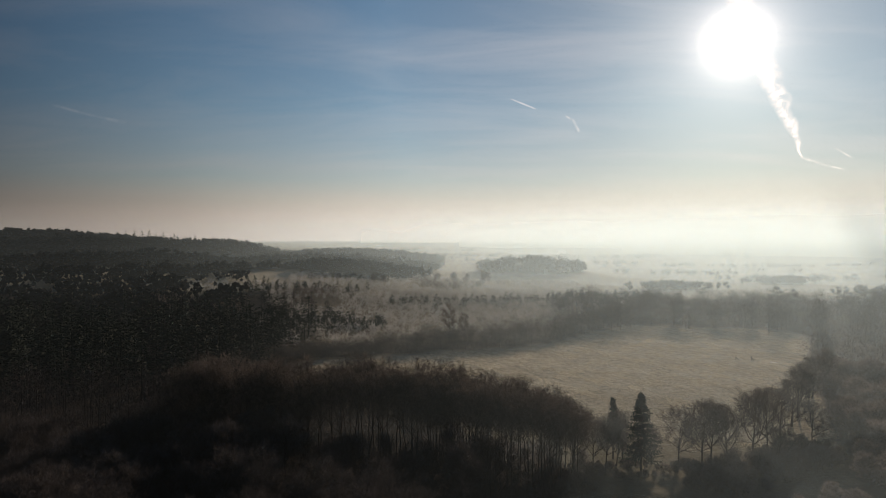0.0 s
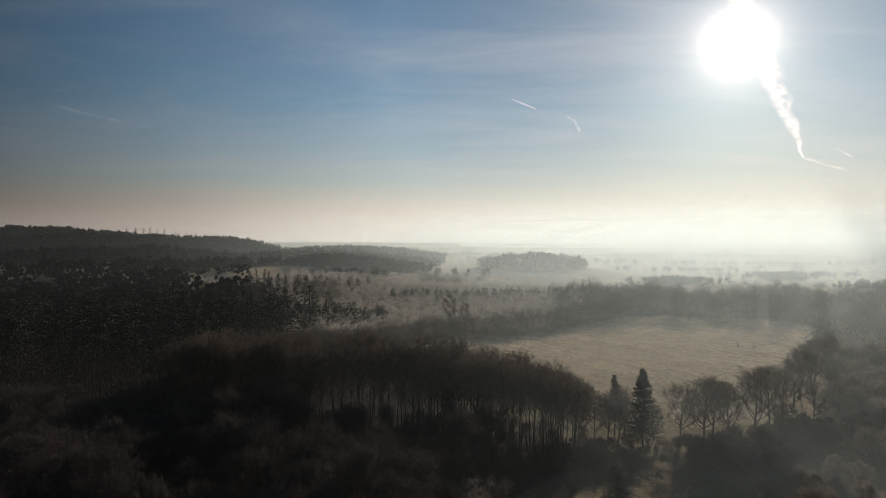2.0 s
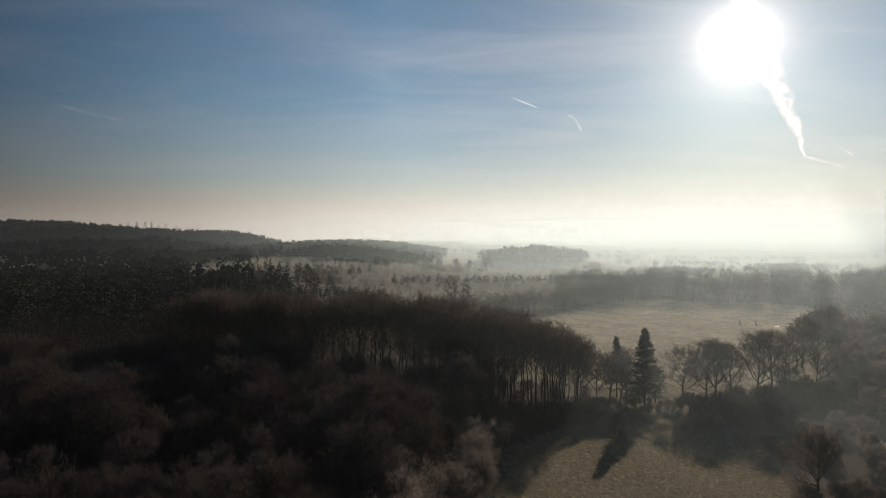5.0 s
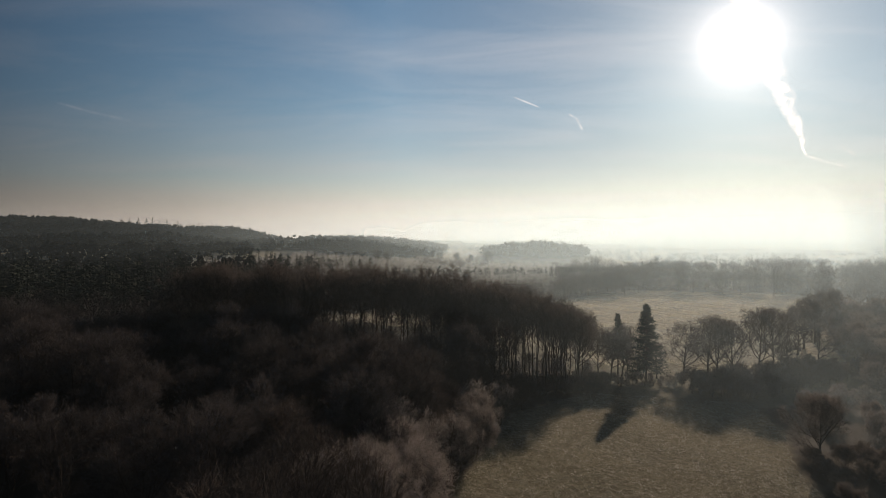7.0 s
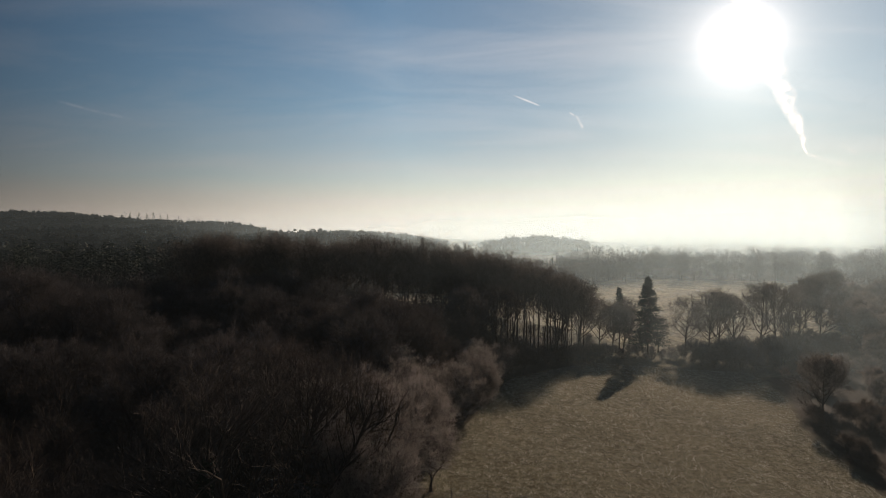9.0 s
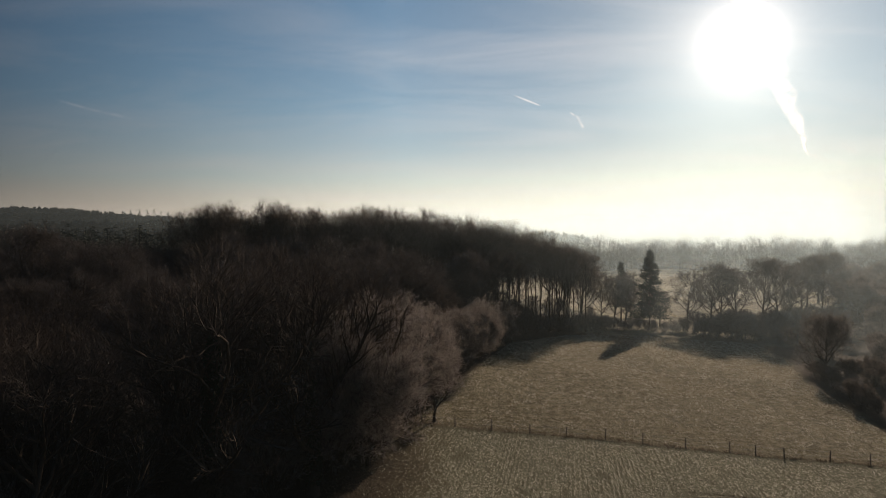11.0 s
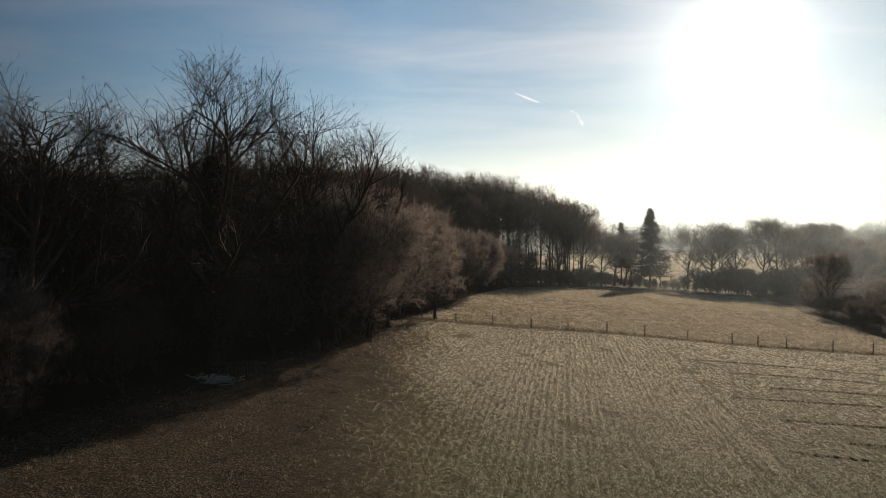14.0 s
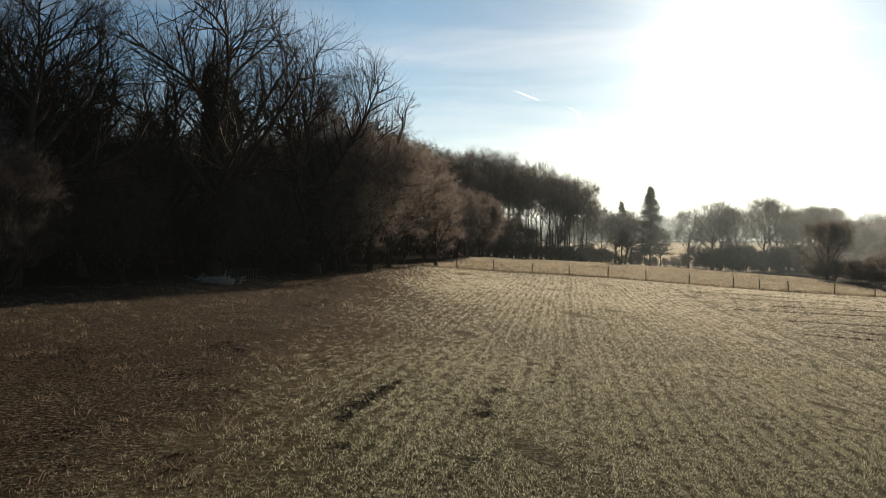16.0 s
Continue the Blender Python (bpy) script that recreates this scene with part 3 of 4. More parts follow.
plant([bush], [(61.2, 96.5, 1.03)], 1, 1)
plant(shrub, [(right_x(y) + 1.5 + 8 * k + 3 * rng.random(), y + 2 * rng.random(), 0.62) for y in np.arange(64, 92, 2.2) for k in range(2)], 0.8, 1.2)
rng2 = np.random.default_rng(9)
thick_sp = scatter(130, lambda x, y: x > right_x(y) + 2.5 and x < right_x(y) + 55, 46, 170, 62, 220, 4.0, rng2)
right_tree = [thing_tree("hawthorn", 181 + k, "low frosted thicket tree beside the meadow", MAT_THICKET, "thicket trees",
                         h=8, bole=0.04, limbs=15, limb_len=0.55, limb_angle=58, branches=8, subs=5, twigs=7, twig_len=0.6, twig_w=0.045, stems=2, fine=False) for k in range(3)]
plant(right_tree, [(x, y, float(np.interp(y, [70, 92, 104, 128, 140, 160], [0.4, 0.4, 0.6, 0.65, 1.0, 1.25]))) for x, y in thick_sp if not (82 < y < 124 and x < 73) and not (y <= 82 and x < 62)], 0.8, 1.2)


# spruce
def spruce(seed, h, label, n=250, subs=10, wide=0.12, low=0.19, reach=0.36):
    rng = np.random.default_rng(seed)
    K = 12
    z = np.linspace(0, h, K)
    P0 = np.column_stack([np.zeros((K, 2)), z])[None]
    R0 = (h * 0.014 * (1 - 0.95 * z / h))[None]
    t = low + (0.995 - low) * ((np.arange(n) + rng.random(n)) / n) ** 1.25
    a = rng.random(n) * 2 * np.pi
    L = h * reach * (1 - t) ** 0.9 * (0.55 + 0.5 * rng.random(n)) + 0.05
    k = 6
    s = np.linspace(0, 1, k)
    out = L[:, None] * s
    drop = L[:, None] * (-0.38 * s + 0.28 * s ** 2.2) * (1.25 - t)[:, None] + (0.5 * t ** 3 * L)[:, None] * s
    P1 = np.stack([np.cos(a)[:, None] * out, np.sin(a)[:, None] * out, (t * h)[:, None] + drop], -1)
    R1 = np.repeat(np.linspace(0.05, 0.012, k)[None], n, 0)
    P2, R2 = spawn(rng, P1, R1, subs, 0.15, 1.0, 0.6, 45, -0.1, 3, 0.6)
    needles = join([spikes(rng, P2, 7 if n > 100 else 3, 0.36, wide, 0.6, -0.25, 0.0), spikes(rng, P1, 24 if n > 100 else 6, 0.32, wide, 0.6, -0.1, 0.1)])
    root = tagged(new("spruce_tree"), label, "tree")
    new("trunk", mesh_np("trunk", *join([tubes(P0, R0, 8), tubes(P1, R1, 3)]), MAT_BARK, True)).parent = root
    new("crown", mesh_np("crown", *needles, MAT_NEEDLE)).parent = root
    return root


for sd, h, x, y, lab in ((1, 19.3, 49.1, 145.1, "tall dark green spruce standing in the tree row"), (7, 15.8, 44.2, 152.2, "small dark spruce half hidden among leafless trees")):
    o = spruce(sd, h, lab, *((340, 10, 0.1, 0.19, 0.38) if h > 17 else (130, 8, 0.12, 0.3, 0.24)))
    o.matrix_basis = pose(x, y, float(ground_z(x, y)) - 0.1)


# far woods
def far_wood(name, label, spots, h, mat, blades, bl, bw, seed, spread=0.4, cone=False, lumps=False):
    """Many small trees joined: a stem and a crown for each, of blades or of small lumps, round or pointed."""
    rng = np.random.default_rng(seed)
    spots = np.asarray(spots)
    n = len(spots)
    H = (h(spots[:, 0], spots[:, 1]) if callable(h) else h) * (0.72 + 0.45 * rng.random(n))
    base = np.column_stack([spots, ground_z(spots[:, 0], spots[:, 1])])
    c = rng.normal(size=(n, blades, 3))
    c /= np.linalg.norm(c, axis=-1, keepdims=True)
    c *= rng.random((n, blades, 1)) ** 0.3
    wide = spread * H[:, None] * (0.75 + 0.5 * rng.random((n, 1)))
    if cone:
        up = 1 - rng.random((n, blades)) ** 0.55
        wide = wide * (1 - up) * 1.3
        level = 0.08 + 0.92 * up
        d = c * np.array([1, 1, 0.2]) + np.array([0, 0, -0.12])
    else:
        level = 0.54 + 0.42 * c[..., 2]
        d = c + np.array([0, 0, 0.35]) + rng.normal(size=c.shape) * 0.6
    pos = base[:, None] + np.stack([c[..., 0] * wide, c[..., 1] * wide, level * H[:, None]], -1)
    d /= np.linalg.norm(d, axis=-1, keepdims=True)
    s = np.cross(d, rng.normal(size=d.shape))
    s /= np.linalg.norm(s, axis=-1, keepdims=True)
    tip = pos + d * bl * (0.5 + rng.random((n, blades, 1)))
    V = np.stack([pos - s * bw / 2, pos + s * bw / 2, tip], 2).reshape(-1, 3)
    Tr = np.arange(len(V)).reshape(-1, 3)
    if lumps:
        o = np.array([[1, 0, 0], [-1, 0, 0], [0, 1, 0], [0, -1, 0], [0, 0, 1], [0, 0, -1]], float)
        f = np.array([[0, 2, 4], [2, 1, 4], [1, 3, 4], [3, 0, 4], [2, 0, 5], [1, 2, 5], [3, 1, 5], [0, 3, 5]])
        V = (pos.reshape(-1, 1, 3) + o * bl * (0.6 + 0.8 * rng.random((n * blades, 6, 1)))).reshape(-1, 3)
        Tr = (f[None] + 6 * np.arange(n * blades)[:, None, None]).reshape(-1, 3)
    P = np.stack([base, base + np.column_stack([np.zeros((n, 2)), H * (0.98 if cone else 0.8)])], 1)
    R = np.column_stack([H * 0.008, H * 0.003])
    V2, T2 = join([tubes(P, R, 3), (V, Tr)])
    return tagged(new(name, mesh_np(name, V2, T2, mat)), label, "trees", kind="stuff")


def cloud_spots(rng, n, inside, x0, x1, y0, y1):
    p = np.column_stack([x0 + (x1 - x0) * rng.random(n * 6), y0 + (y1 - y0) * rng.random(n * 6)])
    return p[np.array([bool(inside(*q)) for q in p])][:n]


def pale(x, y):
    """Above zero where the ground beyond the far meadow is planted with pale young trees."""
    return wobble(x, y, 52.0) + 0.5 * wobble(x, y, 21.0, 2.0) + 0.7


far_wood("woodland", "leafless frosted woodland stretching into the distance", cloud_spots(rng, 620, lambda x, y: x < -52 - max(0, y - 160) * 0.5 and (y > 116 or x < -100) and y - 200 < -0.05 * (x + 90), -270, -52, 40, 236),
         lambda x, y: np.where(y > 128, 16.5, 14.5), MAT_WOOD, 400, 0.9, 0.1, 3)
far_wood("undergrowth", "dark tangle of bare undergrowth among the beeches", np.concatenate([cloud_spots(rng, 420, lambda x, y: x < 6 - 0.1 * (y - 147), -90, 6, 147, 200), cloud_spots(rng, 110, lambda x, y: True, -40, 33, 126, 150)]), lambda x, y: np.where(y > 147, 6.5, 3.0), MAT_FAR, 260, 0.7, 0.09, 44, 0.5)
far_wood("conifer_wood", "dark spruce plantation behind the leafless wood", cloud_spots(rng, 880, lambda x, y: x < -0.44 * y + (y - 198) * 0.6, -420, -38, 198, 345), 22.5, MAT_NEEDLE, 210, 1.4, 0.5, 41, 0.19, True)
far_wood("thicket", "dense frosted thicket beside the meadow", cloud_spots(rng, 420, lambda x, y: x > right_x(y) + 50 or (x > right_x(y) + 3 and y > 215), 46, 300, 60, 340), 12, MAT_TWIG, 170, 1.3, 0.16, 4, 0.45)
far_wood("far_wood", "leafless wood beyond the far meadow in haze", cloud_spots(rng, 560, lambda x, y: y > far_edge(x) - 11 + 5 * np.sin(x / 5.0) and x > 92 - (y - 345) * 0.2, 60, 460, 318, 430), lambda x, y: 18.0 + 2.5 * np.sin(x / 7.0), MAT_FAR, 360, 1.2, 0.22, 5, 0.26)
far_wood("wood_belt", "dark belt of trees along the far meadow", cloud_spots(rng, 460, lambda x, y: 3 < y - far_edge(x) < 26, -150, 110, 230, 390), lambda x, y: np.interp(x, [-60, -10, 20, 60], [6.0, 9.0, 11.0, 12.0]), MAT_FAR, 280, 0.9, 0.15, 15, 0.42)
far_wood("plantation", "pale rime-covered young plantation", cloud_spots(rng, 2200, lambda x, y: y > far_edge(x) + 24 and x > -105 - (y - 330) * 0.25 and pale(x, y) > 0.0, -210, 190, 285, 560), 5.6, MAT_FROST, 30, 1.1, 0.5, 6, 0.45)
far_wood("brown_plantation", "brown leafless young trees between pale plantations", cloud_spots(rng, 1100, lambda x, y: y > far_edge(x) + 24 and pale(x, y) < -0.1, -250, 260, 290, 660), 8.0, MAT_TWIG_DARK, 80, 0.9, 0.18, 16, 0.42)
far_wood("conifer_rows", "dark rows of young conifers between pale plantations", np.concatenate([np.array([x0, y0]) + np.linspace(0, 1, n)[:, None] * np.array([dx, dy]) + np.random.default_rng(60 + k).normal(size=(n, 2)) * np.array([2.0, 2.5]) for k, (x0, y0, dx, dy, n) in enumerate(
    [(-95, 352, 60, -6, 46), (-150, 392, 90, -10, 40), (25, 470, 120, 8, 60), (100, 505, 95, 12, 60), (-40, 455, 60, 4, 22), (-190, 505, 120, 6, 34)])]), 9.0, MAT_NEEDLE, 110, 1.3, 0.6, 42, 0.22, True)
far_wood("pale_scrub", "pale frosted scrub on the open ground below the hills", cloud_spots(rng, 2300, lambda x, y: x > -0.44 * y and (y > 470 if x > -150 else 500 < y < 545) and wobble(x, y, 60.0, 1.0) < 0.9, -330, 150, 470, 690), 4.0, MAT_FROST, 24, 1.2, 0.55, 17, 0.5)
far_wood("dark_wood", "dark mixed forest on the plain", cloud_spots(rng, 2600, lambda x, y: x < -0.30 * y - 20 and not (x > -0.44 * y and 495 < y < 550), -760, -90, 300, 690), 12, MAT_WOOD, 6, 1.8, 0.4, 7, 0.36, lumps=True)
far_wood("knoll_wood", "dark rounded wood on a low rise", cloud_spots(rng, 500, lambda x, y: ((x + 95) / 62) ** 2 + ((y - 640) / 40) ** 2 < 1, -160, -30, 590, 690), 13, MAT_FAR, 9, 1.5, 0.45, 43, 0.36, lumps=True)
far_wood("hill_forest", "hazy forest covering the distant hills", cloud_spots(rng, 7000, lambda x, y: ground_z(x, y) > 9 and y > 655, -1250, 260, 640, 1100), 13.0, MAT_FAR, 5, 2.3, 1.1, 8, 0.38, lumps=True)
clumps = [(405, 700, 80, 18, 8), (250, 632, 70, 20, 8), (470, 760, 30, 60, 3), (360, 900, 30, 90, 3), (470, 545, 110, 50, 14), (620, 1100, 50, 160, 4), (240, 1200, 40, 120, 4), (500, 1500, 60, 200, 5), (80, 1500, 50, 150, 5), (-100, 2000, 60, 200, 6), (900, 1700, 60, 250, 6), (-330, 1700, 40, 130, 6)]
far_wood("hedgerow_trees", "misty hedges and tree clumps on the distant plain", np.concatenate([np.array([cx, cy]) + np.random.default_rng(k).normal(size=(n, 2)) * np.array([sx, sy]) for k, (cx, cy, n, sx, sy) in enumerate(clumps)]), 9, MAT_FAR, 8, 1.7, 0.8, 12, 0.5, lumps=True)


# single trees that stand out beyond the far meadow
tall = thing_tree("lone_tree", 301, "tall narrow lone tree rising over pale plantation", MAT_TWIG_DARK, h=19, bole=0.3, limbs=16, limb_len=0.2, limb_angle=60, limb_up=0.05, branches=7, subs=3, twigs=5, twig_len=0.9, twig_w=0.16, fine=False)
plant([tall], [(4, 314, 1.0), (11.5, 322, 0.72)], 1, 1)
big = thing_tree("far_oak", 302, "large round leafless oak on the far plain", MAT_TWIG_DARK, h=18, bole=0.16, limbs=16, limb_len=0.5, limb_angle=55, branches=8, subs=3, twigs=4, twig_len=1.4, twig_w=0.2, fine=False)
plant([big], [(44, 640, 1.0), (12, 630, 0.8), (25, 650, 0.7), (-8, 620, 0.7), (150, 430, 0.9), (-66, 560, 0.7), (-58, 566, 0.6)], 1, 1)
for k, (x, y, h) in enumerate([(-150, 466, 21), (-144, 470, 19), (-139, 465, 18), (-133, 468, 16), (-157, 472, 17), (-128, 471, 15), (-176, 430, 14), (-120, 470, 14), (-440, 960, 20), (-455, 955, 22), (-470, 962, 20), (-480, 958, 23), (-492, 960, 21), (-505, 960, 22), (-420, 955, 18), (-405, 958, 18), (-372, 950, 17), (-520, 962, 20)]):
    if k == 0:
        fir = spruce(5, 20.0, "dark conifer on the hazy plain", 60, 4, 0.4, 0.09, 0.4)
        fir.matrix_basis = pose(x, y, float(ground_z(x, y)) - 0.1)
    else:
        o = copy_thing(fir, pose(x, y, float(ground_z(x, y)) - 0.1, 0, 0, 50 * k))
        o.scale = (h / 20 * 1.1, h / 20 * 1.1, h / 20)


# ---- fence ----
MAT_POST, pt, pb = material("weathered_post")
pn = noise_tex(pt, 30.0, 4, 0.7)
pt.links.new(mix(pt, pn, (0.05, 0.04, 0.03), (0.17, 0.15, 0.13)), pb.inputs["Base Color"])
pb.inputs["Roughness"].default_value = 0.9
MAT_WIRE, _, wb = material("fence_wire")
wb.inputs["Base Color"].default_value, wb.inputs["Metallic"].default_value, wb.inputs["Roughness"].default_value = (0.3, 0.3, 0.3, 1), 1.0, 0.5


def fence_line(x):
    return 55.6 - 0.085 * x


fence = tagged(new("field_fence"), "thin wire fence on weathered wooden posts between field and meadow", "fence")
post_x = [-3.2, 0.0, 3.4, 7.0, 10.4, 13.9, 17.3, 21.1, 25.0, 27.2, 29.7, 33.6, 37.0, 40.6, 44.5, 48.3]
rp = random.Random(4)
tops = []
for x in post_x:
    y = fence_line(x)
    z = float(ground_z(x, y))
    hp = rp.uniform(0.85, 1.05)
    lean = (rp.uniform(-0.05, 0.05), rp.uniform(-0.05, 0.05))
    P = np.array([[[0, 0, -0.2], [lean[0] * 0.5, lean[1] * 0.5, hp * 0.5], [lean[0], lean[1], hp], [lean[0], lean[1], hp + 0.02]]])
    o = new("post", mesh_np("post", *tubes(P, np.array([[0.052, 0.050, 0.047, 0.01]]), 7), MAT_POST, False))
    o.parent = fence
    o.location = (x, y, z)
    tops.append((x + lean[0], y + lean[1], z + hp))
for drop in (0.1, 0.5):
    pts = []
    for (x0, y0, z0), (x1, y1, z1) in zip(tops, tops[1:]):
        for k in range(5):
            f = k / 5
            pts.append((x0 + (x1 - x0) * f, y0 + (y1 - y0) * f - 0.06, z0 + (z1 - z0) * f - drop - 0.10 * f * (1 - f)))
    P = np.array([pts])
    new("wire", mesh_np("wire", *tubes(P, np.full(P.shape[:2], 0.006), 3), MAT_WIRE)).parent = fence


# ---- crop and grass ----
def tufts(pts, h, w, seed, blades=3, bw=0.02):
    """Clumps of thin blades: height h, clump radius w, half width bw."""
    rng = np.random.default_rng(seed)
    pts = np.repeat(pts, blades, 0)
    n = len(pts)
    base = np.column_stack([pts + rng.normal(size=(n, 2)) * w, np.zeros(n)])
    base[:, 2] = ground_z(base[:, 0], base[:, 1]) - 0.02
    h, bw = (np.repeat(q, blades) if np.ndim(q) else np.full(n, float(q)) for q in (h, bw))
    hh = h * (0.5 + rng.random(n))
    a = rng.random(n) * 2 * np.pi
    s = np.column_stack([np.cos(a), np.sin(a), np.zeros(n)]) * bw[:, None]
    tip = base + np.column_stack([rng.normal(size=(n, 2)) * h[:, None] * 0.7, hh])
    V = np.stack([base - s, base + s, tip], 1).reshape(-1, 3)
    return (V,)


def lay(name, label, parts, mat):
    V = np.concatenate([p[0] for p in parts])
    return tagged(new(name, mesh_np(name, V, np.arange(len(V)).reshape(-1, 3), mat)), label, "crop" if "crop" in name else "grass", kind="stuff")


def blade_material(name, a, b, c, through_light=0.4, green=None):
    m, t, bs = material(name)
    geo = t.nodes.new("ShaderNodeNewGeometry")
    col = mix(t, geo.outputs["Random Per Island"], a, b)
    col = mix(t, ramp(t, noise_tex(t, 0.5, 3, 0.6, geo.outputs["Position"]), [(0.4, (0, 0, 0)), (0.65, (1, 1, 1))]), col, c)
    # Nearer blades greener, and dimmed to imitate less backlight in a steep view.
    if green:
        xyz = node(t, "ShaderNodeSeparateXYZ", {0: geo.outputs["Position"]})
        y = math_n(t, "ADD", xyz.outputs[1], math_n(t, "MULTIPLY", noise_tex(t, 0.25, 3, 0.6, geo.outputs["Position"]), 10.0))
        dim_near = ramp(t, math_n(t, "DIVIDE", y, 60.0), [(0.17, (1, 1, 1)), (0.62, (0, 0, 0))])
        col = mix(t, dim_near, col, mix(t, geo.outputs["Random Per Island"], green[0], green[1]))
    t.links.new(col, bs.inputs["Base Color"])
    bs.inputs["Roughness"].default_value = 0.65
    bs.inputs["Specular IOR Level"].default_value = 0.25
    tr = node(t, "ShaderNodeBsdfTranslucent", {"Color": col})
    ms = node(t, "ShaderNodeMixShader", {0: through_light})
    t.links.new(bs.outputs[0], ms.inputs[1])
    t.links.new(tr.outputs[0], ms.inputs[2])
    t.links.new(ms.outputs[0], t.nodes["Material Output"].inputs["Surface"])
    return m


MAT_CROP = blade_material("frosted_wheat", (0.13, 0.135, 0.085), (0.88, 0.86, 0.75), (0.56, 0.545, 0.445), 0.74, ((0.035, 0.052, 0.024), (0.50, 0.53, 0.40)))
MAT_GRASS = blade_material("frosted_grass", (0.12, 0.11, 0.07), (0.64, 0.605, 0.515), (0.28, 0.257, 0.19), 0.65)
MAT_DEAD = blade_material("dead_grass", (0.014, 0.011, 0.007), (0.34, 0.285, 0.213), (0.08, 0.063, 0.044), 0.5)
# Paler copy of the frosted grass, imitating backlight on the far meadow.
MAT_PALE = blade_material("backlit_pale_grass", (0.34, 0.29, 0.19), (0.85, 0.77, 0.62), (0.6, 0.53, 0.38), 0.55)


def headland(y):
    """x of the tramline that parts the lengthwise from the crosswise drill rows."""
    return 8.3 + 0.18 * y


rc = np.random.default_rng(21)
FURROWS = (44.0, 40.3, 36.6, 33.8, 29.8, 26.8, 24.6, 20.6)
TRAM = (-1.6, 7.2)
lengthwise, crosswise = [], []
STRONG = (1.0, 0.72, 0.42)
for k, xr in enumerate(np.arange(-26, 19, 0.12)):
    y = np.concatenate([np.arange(6, 25, 0.045), np.arange(25, 57, 0.1)])
    y = y[rc.random(len(y)) < np.interp(y, [6, 13, 24.9, 25, 57], [1.0, 0.8, 0.36, 0.7, 0.3]) * STRONG[k % 3]]
    y = y[np.abs(xr + 0.2 * y) < 0.78 * y + 4]
    lengthwise.append(np.column_stack([xr + 0.2 * y + 0.12 * np.sin(y / 6.0 + 0.3 * xr) + rc.normal(size=len(y)) * np.interp(y, [10, 20], [0.03, 0.02]), y]))
for k, yr in enumerate(np.arange(8, 64, 0.12)):
    x = np.arange(7, 48, 0.06)
    x = x[rc.random(len(x)) < np.interp(yr, [8, 13, 25, 57], [0.7, 0.55, 0.3, 0.16]) * STRONG[k % 3]]
    x = x[x < 0.8 * yr + 3]
    crosswise.append(np.column_stack([x, yr - 0.085 * x + rc.normal(size=len(x)) * 0.025]))
lengthwise, crosswise = np.concatenate(lengthwise), np.concatenate(crosswise)
lengthwise = lengthwise[(lengthwise[:, 0] < headland(lengthwise[:, 1]) - 0.12)]
crosswise = crosswise[(crosswise[:, 0] > headland(crosswise[:, 1]) + 0.05)]
crop = np.concatenate([lengthwise, crosswise])
into = crop[:, 0] - litter_x(crop[:, 1]) - 0.9 * wobble(crop[:, 0], crop[:, 1], 3.0)
crop = crop[(crop[:, 1] < fence_line(crop[:, 0]) - 1.0) & (rc.random(len(crop)) < smooth(-4.5, 4.0, into) ** 1.3)]
for k, fy in enumerate(FURROWS):
    line = np.abs(crop[:, 1] + 0.085 * (crop[:, 0] - 15) - fy)
    crop = crop[(line > 0.22) | (crop[:, 0] < headland(fy) + 1 + 1.5 * (k % 3))]
wheel = np.abs(np.abs(crop[:, 0] - 0.2 * crop[:, 1] - TRAM[0]) - 0.9)
wheel = np.minimum(wheel, np.abs(np.abs(crop[:, 0] - 0.2 * crop[:, 1] - TRAM[1]) - 0.9))
crop = crop[(wheel > 0.11) | (rc.random(len(crop)) < 0.6)]
bare = wobble(crop[:, 0], crop[:, 1], 1.7) + 0.8 * wobble(crop[:, 0], crop[:, 1], 0.7, 3.0)
crop = crop[bare > -1.6]
BARE = [(-2.5, 8.5, 0.2), (-0.6, 8.5, 0.18), (-0.2, 11.5, 0.26), (0.05, 12.4, 0.28), (-0.3, 10.7, 0.2), (2.1, 9.6, 0.14), (3.6, 10.4, 0.14), (5.2, 11.8, 0.16), (1.2, 15.5, 0.2), (-6.0, 12.0, 0.3)]
BARE += [(-2.75 + 0.7 * k / 14, 9.7 + 2.8 * k / 14, 0.09 + 0.05 * (k % 3)) for k in range(15)] + [(1.3 + 0.9 * k / 9, 13.2 + 3.4 * k / 9, 0.07 + 0.05 * (k % 2)) for k in range(10)]
for bx, by, br in BARE:
    crop = crop[np.hypot(crop[:, 0] - bx, (crop[:, 1] - by) * 0.8) > br * (0.75 + 0.35 * np.sin(9 * crop[:, 0] + 7 * crop[:, 1]))]
seen = crop[np.abs(crop[:, 0]) < 0.78 * crop[:, 1] + 6]
close = seen[seen[:, 1] < 17]
lay("wheat_crop", "young frosted winter wheat in drill rows", [tufts(seen, np.interp(seen[:, 1], [8, 45], [0.042, 0.08]), np.array([0.03, 0.045]), 22, 7, np.interp(seen[:, 1], [8, 20, 45], [0.006, 0.008, 0.012])), tufts(close, 0.04, 0.045, 27, 12, 0.0055)], MAT_CROP)
g = np.column_stack([-14 + 66 * rc.random(90000), 50 + 72 * rc.random(90000)])
g = g[(g[:, 1] > fence_line(g[:, 0])) & (g[:, 0] > edge_x(g[:, 1])) & (g[:, 0] < right_x(g[:, 1]))]
lay("meadow_grass", "frosted tussocky meadow grass", [tufts(g, 0.09, 0.08, 23, 3, 0.02)], MAT_GRASS)
hum = np.column_stack([-14 + 80 * rc.random(15000), 50 + 80 * rc.random(15000)])
